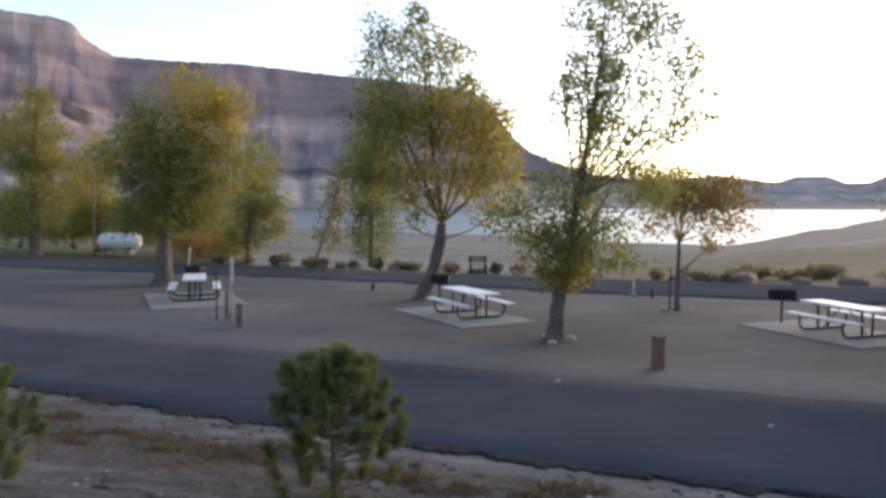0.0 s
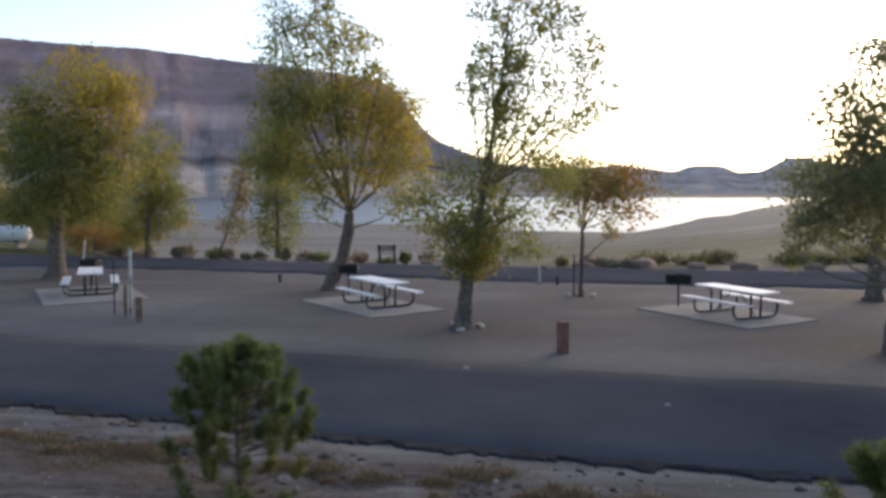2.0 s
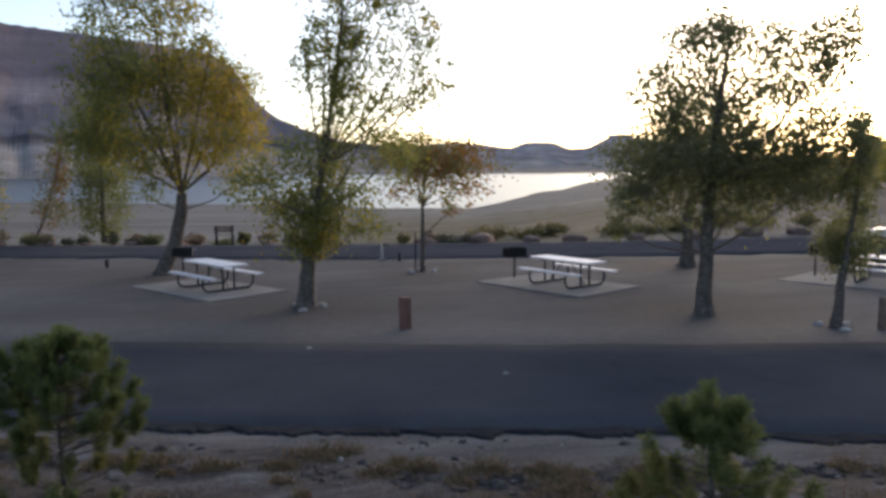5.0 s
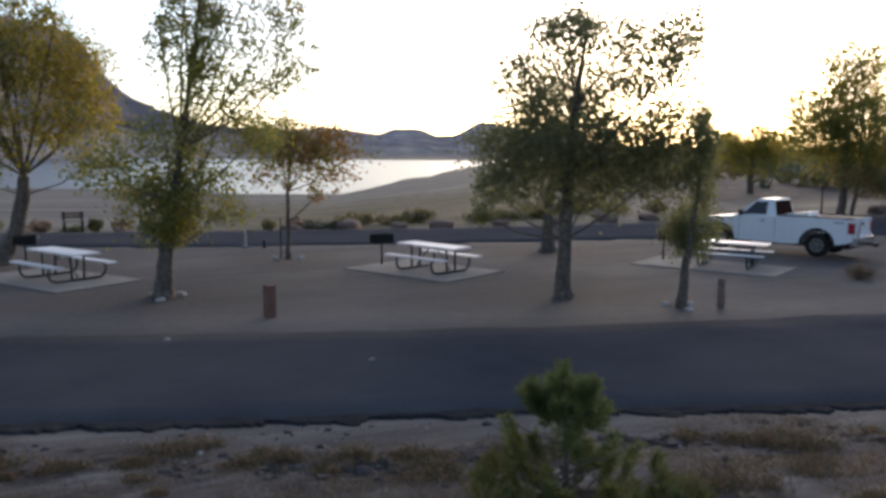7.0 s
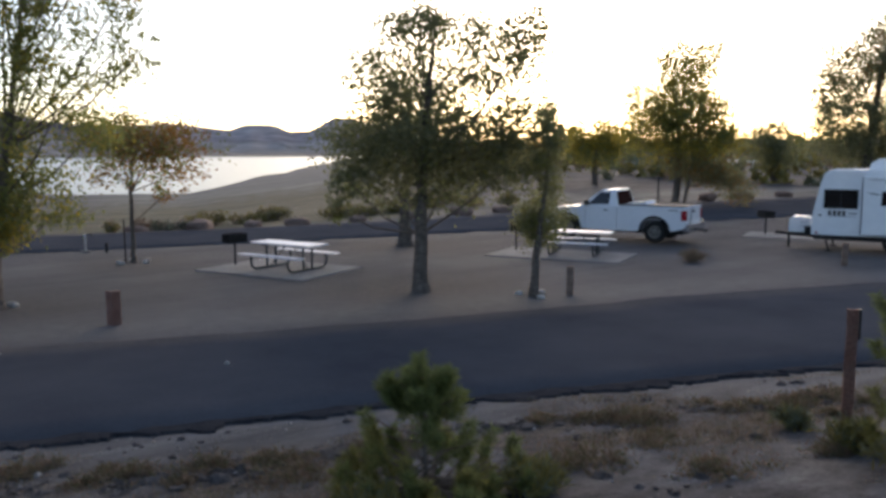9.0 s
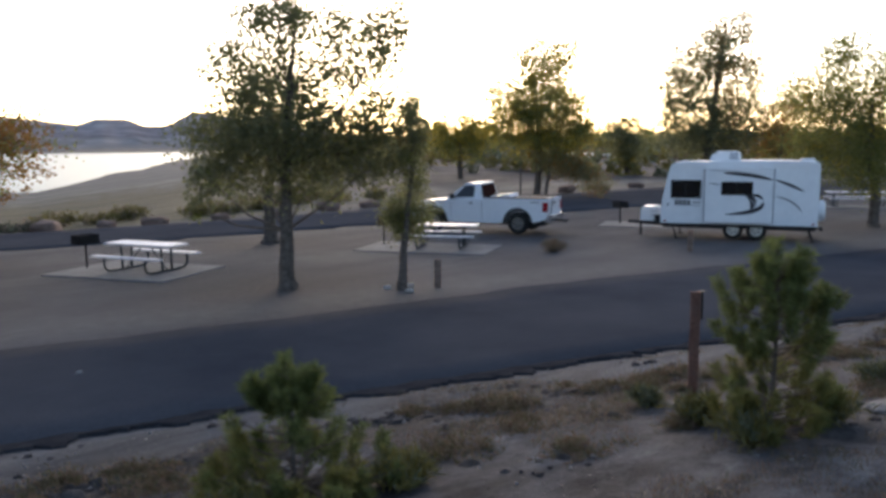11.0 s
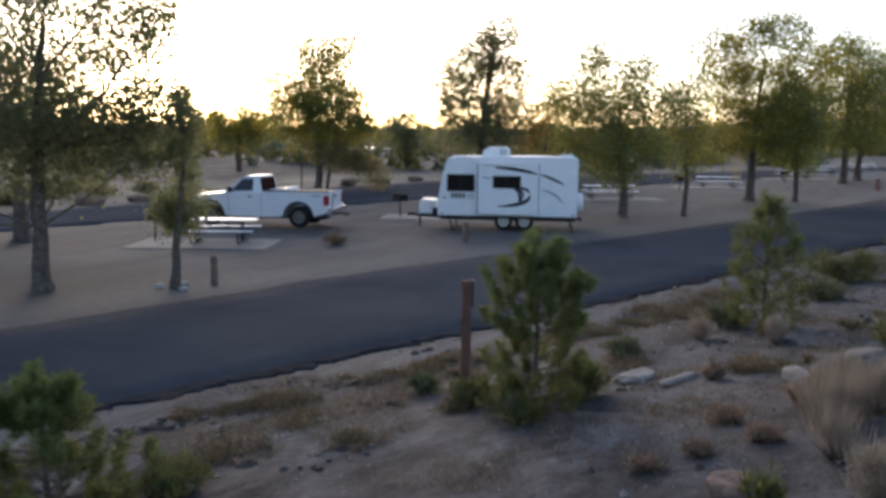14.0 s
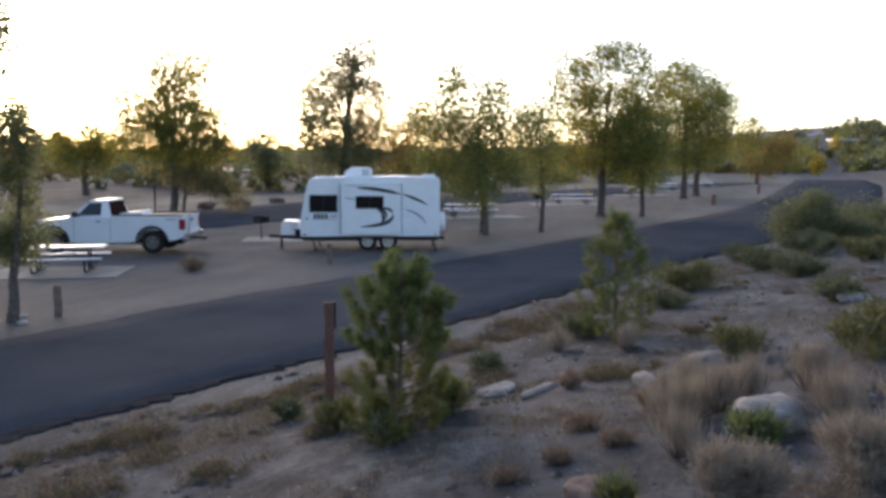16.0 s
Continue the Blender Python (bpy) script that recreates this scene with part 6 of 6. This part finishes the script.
def scatter_grass():
    """Low dry stalks and litter all over the bank, too many to count."""
    rng = np.random.default_rng(77)
    n = 110000
    x = rng.uniform(-12, 26, n)
    e = rng.uniform(0.5, 10.5, n) ** 1.0
    y = spline(NEAR_NEAR, x) - e / 0.93
    keep = np.array([noise.noise((a * 0.55, b * 0.9, 1.3)) + 0.5 * noise.noise((a * 2.1, b * 2.1, 4.4)) for a, b in zip(x, y)]) > 0.25 - 0.36 * np.exp(-((e - 2.8) / 1.1) ** 2)
    keep &= np.hypot(x, y) > 2.2
    x, y = x[keep], y[keep]
    n = len(x)
    z = ground_z(x, y) - 0.01
    per = 5
    c = np.repeat(np.stack([x, y, z], 1), per, 0) + rng.normal(0, 0.035, (n * per, 3)) * np.array([1, 1, 0.1])
    d = rng.normal(0, 0.6, (n * per, 3)) + np.array([0, 0, 0.8])
    d[:, 2] = np.abs(d[:, 2])
    d /= np.linalg.norm(d, axis=1)[:, None]
    s = np.cross(d, rng.normal(0, 1, (n * per, 3)))
    s /= np.linalg.norm(s, axis=1)[:, None]
    ln = rng.uniform(0.02, 0.085, (n * per, 1))
    v = np.stack([c + s * 0.0035, c - s * 0.0035, c + d * ln], 1).reshape(-1, 3)
    m = rng.choice(3, n, p=[0.22, 0.42, 0.36]).repeat(per)
    tagged(link("dry_grass", v, np.arange(n * per * 3).reshape(-1, 3).tolist(), [STRAW, RUSTGRASS, OLIVE_WEED], mat_index=m), label="thin dry grass and weeds over the sandy bank", category="grass", kind="stuff")


scatter_grass()


def scatter_pebbles():
    """Gravel and clods over the bank and verge, too many to count."""
    rng = np.random.default_rng(78)
    n = 4200
    x = rng.uniform(-9, 22, n)
    e = rng.uniform(0.2, 10, n)
    y = spline(NEAR_NEAR, x) - e / 0.93
    z = ground_z(x, y)
    base = np.array([(1, 0, 0), (0, 1, 0), (-1, 0, 0), (0, -1, 0), (0, 0, 0.8), (0, 0, -0.6)])
    tri = np.array([(0, 1, 4), (1, 2, 4), (2, 3, 4), (3, 0, 4), (1, 0, 5), (2, 1, 5), (3, 2, 5), (0, 3, 5)])
    s = 0.010 * np.exp(rng.normal(0, 0.55, n))
    v = base[None] * s[:, None, None] * rng.uniform(0.6, 1.4, (n, 6, 1)) + np.stack([x, y, z + s * 0.3], 1)[:, None]
    f = tri[None] + (np.arange(n) * 6)[:, None, None]
    tagged(link("gravel", v.reshape(-1, 3), f.reshape(-1, 3).tolist(), ROCK), label="scattered grey gravel and clods on the bank", category="gravel", kind="stuff")


scatter_pebbles()


def scatter_clods():
    """Dark clods and dead weed crowns: a broken line along the verge and a looser strew up the bank."""
    rng = np.random.default_rng(79)
    xa = rng.uniform(-10, 20, 5200)
    gap = np.array([noise.noise((q * 0.55, 3.3, 1.1)) + 0.5 * noise.noise((q * 1.9, 1.3, 6.1)) for q in xa])
    xa = xa[gap > -0.12]
    ea = 2.2 + 0.28 * np.sin(xa * 0.7) + rng.normal(0, 0.16, len(xa))
    xb = rng.uniform(-9, 20, 2600)
    eb = rng.uniform(0.5, 10, len(xb))
    hb = np.array([noise.noise((q * 0.8, w * 1.1, 2.2)) for q, w in zip(xb, eb)])
    xb, eb = xb[hb > 0.05], eb[hb > 0.05]
    x, e = np.concatenate([xa, xb]), np.concatenate([ea, eb])
    y = spline(NEAR_NEAR, x) - e / 0.93
    n = len(x)
    z = ground_z(x, y)
    t = np.arange(6) * math.pi / 3
    base = np.concatenate([np.stack([np.cos(t), np.sin(t), np.zeros(6)], 1), np.stack([0.6 * np.cos(t + 0.4), 0.6 * np.sin(t + 0.4), np.full(6, 0.55)], 1), [[0, 0, 0.8]]])
    tri = [(i, (i + 1) % 6, 6 + i) for i in range(6)] + [((i + 1) % 6, 6 + (i + 1) % 6, 6 + i) for i in range(6)] + [(6 + i, 6 + (i + 1) % 6, 12) for i in range(6)]
    s = 0.024 * np.exp(rng.normal(0, 0.55, n))
    v = base[None] * s[:, None, None] * rng.uniform(0.6, 1.5, (n, 13, 1)) * np.array([1.3, 1.0, 0.9]) + np.stack([x, y, z - 0.2 * s], 1)[:, None]
    f = np.array(tri)[None] + (np.arange(n) * 13)[:, None, None]
    tagged(link("soil_clods", v.reshape(-1, 3), f.reshape(-1, 3).tolist(), DARK_SOIL), label="dark soil clods and dead weed crowns along the verge", category="clods", kind="stuff")


scatter_clods()

rock("rock", (6.1, -0.92), (0.50, 0.38, 0.31), ROCK, "rounded pale boulder among dry grass", 401, 0.2)
rock("rock", (8.6, 1.6), (0.66, 0.26, 0.10), ROCK, "flat tan stone half sunk in the bank", 402, 0.3, rz=-20)
rock("rock", (8.35, 1.1), (0.66, 0.12, 0.10), ROCK, "long narrow pale stone edge on the bank", 403, 0.3, rz=-25)
rock("rock", (8.3, 0.0), (0.36, 0.2, 0.15), ROCK, "angular pale stone on the bank", 404, 0.25, rz=30)
rock("rock", (9.25, -0.66), (0.5, 0.3, 0.16), ROCK, "tan rock on the bank", 405, 0.3)
rock("rock", (9.1, -1.65), (0.28, 0.2, 0.14), ROCK, "small pale rock on the bank", 406, 0.3)
rock("rock", (4.85, 0.2), (0.34, 0.28, 0.16), ROCK_RED, "reddish stone low on the bank", 407, 0.3)
rock("rock", (13.2, -2.9), (0.5, 0.3, 0.2), ROCK, "tan stone among sagebrush", 408, 0.3)


# ---- shrubs by the loop road and lake side ----
rng = np.random.default_rng(9)
for i in range(26):
    x = -13 + i * 1.05 + rng.uniform(-0.4, 0.4)
    if 6.5 < x < 9:
        continue
    y = float(spline(FAR_FAR, x)) + rng.uniform(1.5, 3.4)
    mats = [(SAGE, STRAW), (LEAF_DARK, SAGE), (RABBIT, STRAW), (STRAW, RUSTGRASS), (RUSTGRASS, STRAW), (STRAW, SAGE)][int(rng.integers(0, 6))]
    bush("roadside_shrub", "low mixed green and straw shrub by the loop road", (x, y), rng.uniform(0.5, 1.9), rng.uniform(0.25, 0.8), list(mats), 500 + i, 700, 0.22, 0.03, 0.7, "shrub", "shrubs by the loop road")
for i in range(16):
    x = 15 + i * 1.3 + rng.uniform(-0.6, 0.6)
    y = float(spline(FAR_FAR, x)) + rng.uniform(3, 12)
    bush("roadside_shrub", "yellow-green shrub in the dry grass by the shore", (x, y), rng.uniform(1.2, 3.2), rng.uniform(0.4, 0.9), [RABBIT, STRAW], 540 + i, 900, 0.25, 0.035, 0.8, "shrub", "shrubs by the loop road")


def far_scrub():
    """Scrub dotted over the distant plain and hillside, past counting."""
    rng = np.random.default_rng(12)
    V, F, M, off = [], [], [], 0
    n = 2000
    az = np.radians(np.concatenate([rng.uniform(40, 92, n // 8), rng.uniform(92, 112, n // 2), rng.uniform(112, 130, n - n // 8 - n // 2)]))
    r = np.exp(rng.uniform(math.log(80), math.log(600), n))
    band = rng.uniform(38, 70, 420)
    az = np.concatenate([az, np.radians(band)])
    r = np.where(az[:n] > 1.6, np.maximum(r, 210 + 90 * rng.random(n)), r)
    r = np.concatenate([r, rng.uniform(105, 260, 420)])
    n_open = n
    for i_, (a, q) in enumerate(zip(az, r)):
        x, y = q * math.sin(a), q * math.cos(a)
        if y < spline(NEAR_FAR, x) + 1 and y > spline(NEAR_NEAR, x) - 1.5:
            continue
        if x < 130 and y < spline(FAR_FAR, x) + 3 and y > spline(NEAR_NEAR, x):
            continue
        s = rng.uniform(0.5, 1.5) * (1 + q / 260)
        z = float(ground_z(x, y))
        if i_ >= n_open:
            s *= 0.5
        k = 36
        c = np.array([x, y, z + s * 0.55]) + rng.normal(0, 1, (k, 3)) * np.array([s * 0.6, s * 0.6, s * 0.36])
        v, f, m = leaf_cloud(rng, c, np.full(k, 0.12 * s), 4, 0.42 * s, np.full(k, int(rng.choice([4, 4, 2, 0]) if i_ >= n_open else rng.integers(0, 4) if a > 1.6 else rng.integers(2, 4))))
        V.append(v)
        F.append(f + off)
        M.append(m)
        off += len(v)
    tagged(link("far_scrub", np.concatenate(V), np.concatenate(F).tolist(), [LEAF_DARK, LEAF_GREEN, SAGE, RABBIT, RUSTGRASS], mat_index=np.concatenate(M)), label="scrub dotted over the distant plain and hillside", category="scrub", kind="stuff")


far_scrub()


def far_woods():
    """Cottonwoods and scrub far across the plain, run together into an uneven line."""
    rng = np.random.default_rng(31)
    V, F, M, off = [], [], [], 0
    for i in range(260):
        a, q = radians(rng.uniform(35, 101)), rng.uniform(190, 340)
        x, y = q * math.sin(a), q * math.cos(a)
        h = rng.uniform(4.5, 11.0) * (0.75 + 0.45 * noise.noise((math.degrees(a) * 0.35, 0, 0)))
        w = h * rng.uniform(0.45, 0.8)
        k = 70
        p = rng.normal(0, 1, (k, 3))
        p /= np.linalg.norm(p, axis=1)[:, None]
        p *= rng.uniform(0.1, 1.1, k)[:, None] ** 0.5
        c = np.array([x, y, float(ground_z(x, y)) + h * 0.52]) + p * np.array([w * 0.6, w * 0.6, h * 0.48])
        kind_of = int(rng.choice(4, p=[0.4, 0.3, 0.2, 0.1]))
        v, f, m = leaf_cloud(rng, c, np.full(k, 0.35), 5, 0.75, np.full(k, kind_of))
        V.append(v)
        F.append(f + off)
        M.append(m)
        off += len(v)
    tagged(link("far_woods", np.concatenate(V), np.concatenate(F).tolist(), [LEAF_DARK, LEAF_GREEN, LEAF_GOLD, LEAF_RUST], mat_index=np.concatenate(M)), label="uneven line of cottonwoods far across the plain", category="woods", kind="stuff")


far_woods()
tree("juniper_tree", "low spreading dark green juniper beside the road", (28.9, -4.9), 100, [(0, 0, 0.1), (0, 0.6, 0.08), (0, 1.4, 0.05)], [(-0.5,1.0,0.85,0.75,1.3,0.1),(0.7,0.75,0.95,0.6,1.3,0.1),(-0.1,1.6,0.6,0.5,1.1,0.1),(1.4,0.6,0.6,0.45,1.2,0.1)], 0.09, 27, [LEAF_DARK, LEAF_GREEN], per=900, z0=0.3)
tree("juniper_tree", "low dark green juniper on the bank", (31.2, -7.4), 104, [(0, 0, 0.1), (0, 0.6, 0.08), (0, 1.2, 0.05)], [(-0.4,0.8,1.0,0.6,1.2,0.1),(1.0,0.8,0.9,0.5,1.2,0.1)], 0.09, 28, [LEAF_DARK, LEAF_GREEN], per=900, z0=0.5)
for i, (x, y, s) in enumerate([(112, -36, 0.8), (128, -36, 0.9), (150, -43, 1.0), (175, -48, 1.1), (140, -37.5, 0.7), (205, -50, 1.2), (190, -24, 1.1), (220, -27, 1.3), (260, -38, 1.3)]):
    tree("round_tree", "bushy green tree on the slope where the road bends", (x, y), 104, [(0, 0, 0.2), (0, 1.2 * s, 0.15), (0, 3 * s, 0.08)],
         [(-1.5 * s, 2.2 * s, 2.0 * s, 1.5 * s, 1, 0.2), (1.4 * s, 2.0 * s, 2.0 * s, 1.4 * s, 1, 0.3), (0, 3.6 * s, 1.9 * s, 1.3 * s, 0.9, 0.3)], 0.33, 600 + i, [LEAF_DARK, LEAF_GREEN] if i % 2 else [LEAF_GREEN, LEAF_GOLD], group="trees on the far slope", z0=float(ground_z(x, y)))

# flat-roofed building on the skyline
house = thing("flat_roofed_building", "low pale flat-roofed building on the distant rise", "building", (330, -64, float(ground_z(330, -64)) + 0.4), 10)
part("wall", boxed(-4, 4, -6.5, 6.5, -2.0, 2.0), ROCK, house)
part("roof", boxed(-4.6, 4.6, -7.2, 7.2, 2.0, 2.6), GREY_METAL, house)
for k in range(4):
    w = part("window", boxed(-4.06, -3.98, -5.6 + k * 3.1, -4.2 + k * 3.1, 0.6, 1.4), DARK_GLASS, house)
# pale shelter far behind the trees
shed = thing("picnic_shelter", "long low pale shelter roof far across the plain", "shelter", (92, 57, float(ground_z(92, 57))), -35)
part("roof", boxed(-1.6, 1.6, -5, 5, 0.95, 1.15), WHITE_PLASTIC, shed)
for x in (-1.3, 1.3):
    for y in (-4.5, 0, 4.5):
        part("column", boxed(x - 0.1, x + 0.1, y - 0.1, y + 0.1, -0.6, 0.95), GREY_METAL, shed)
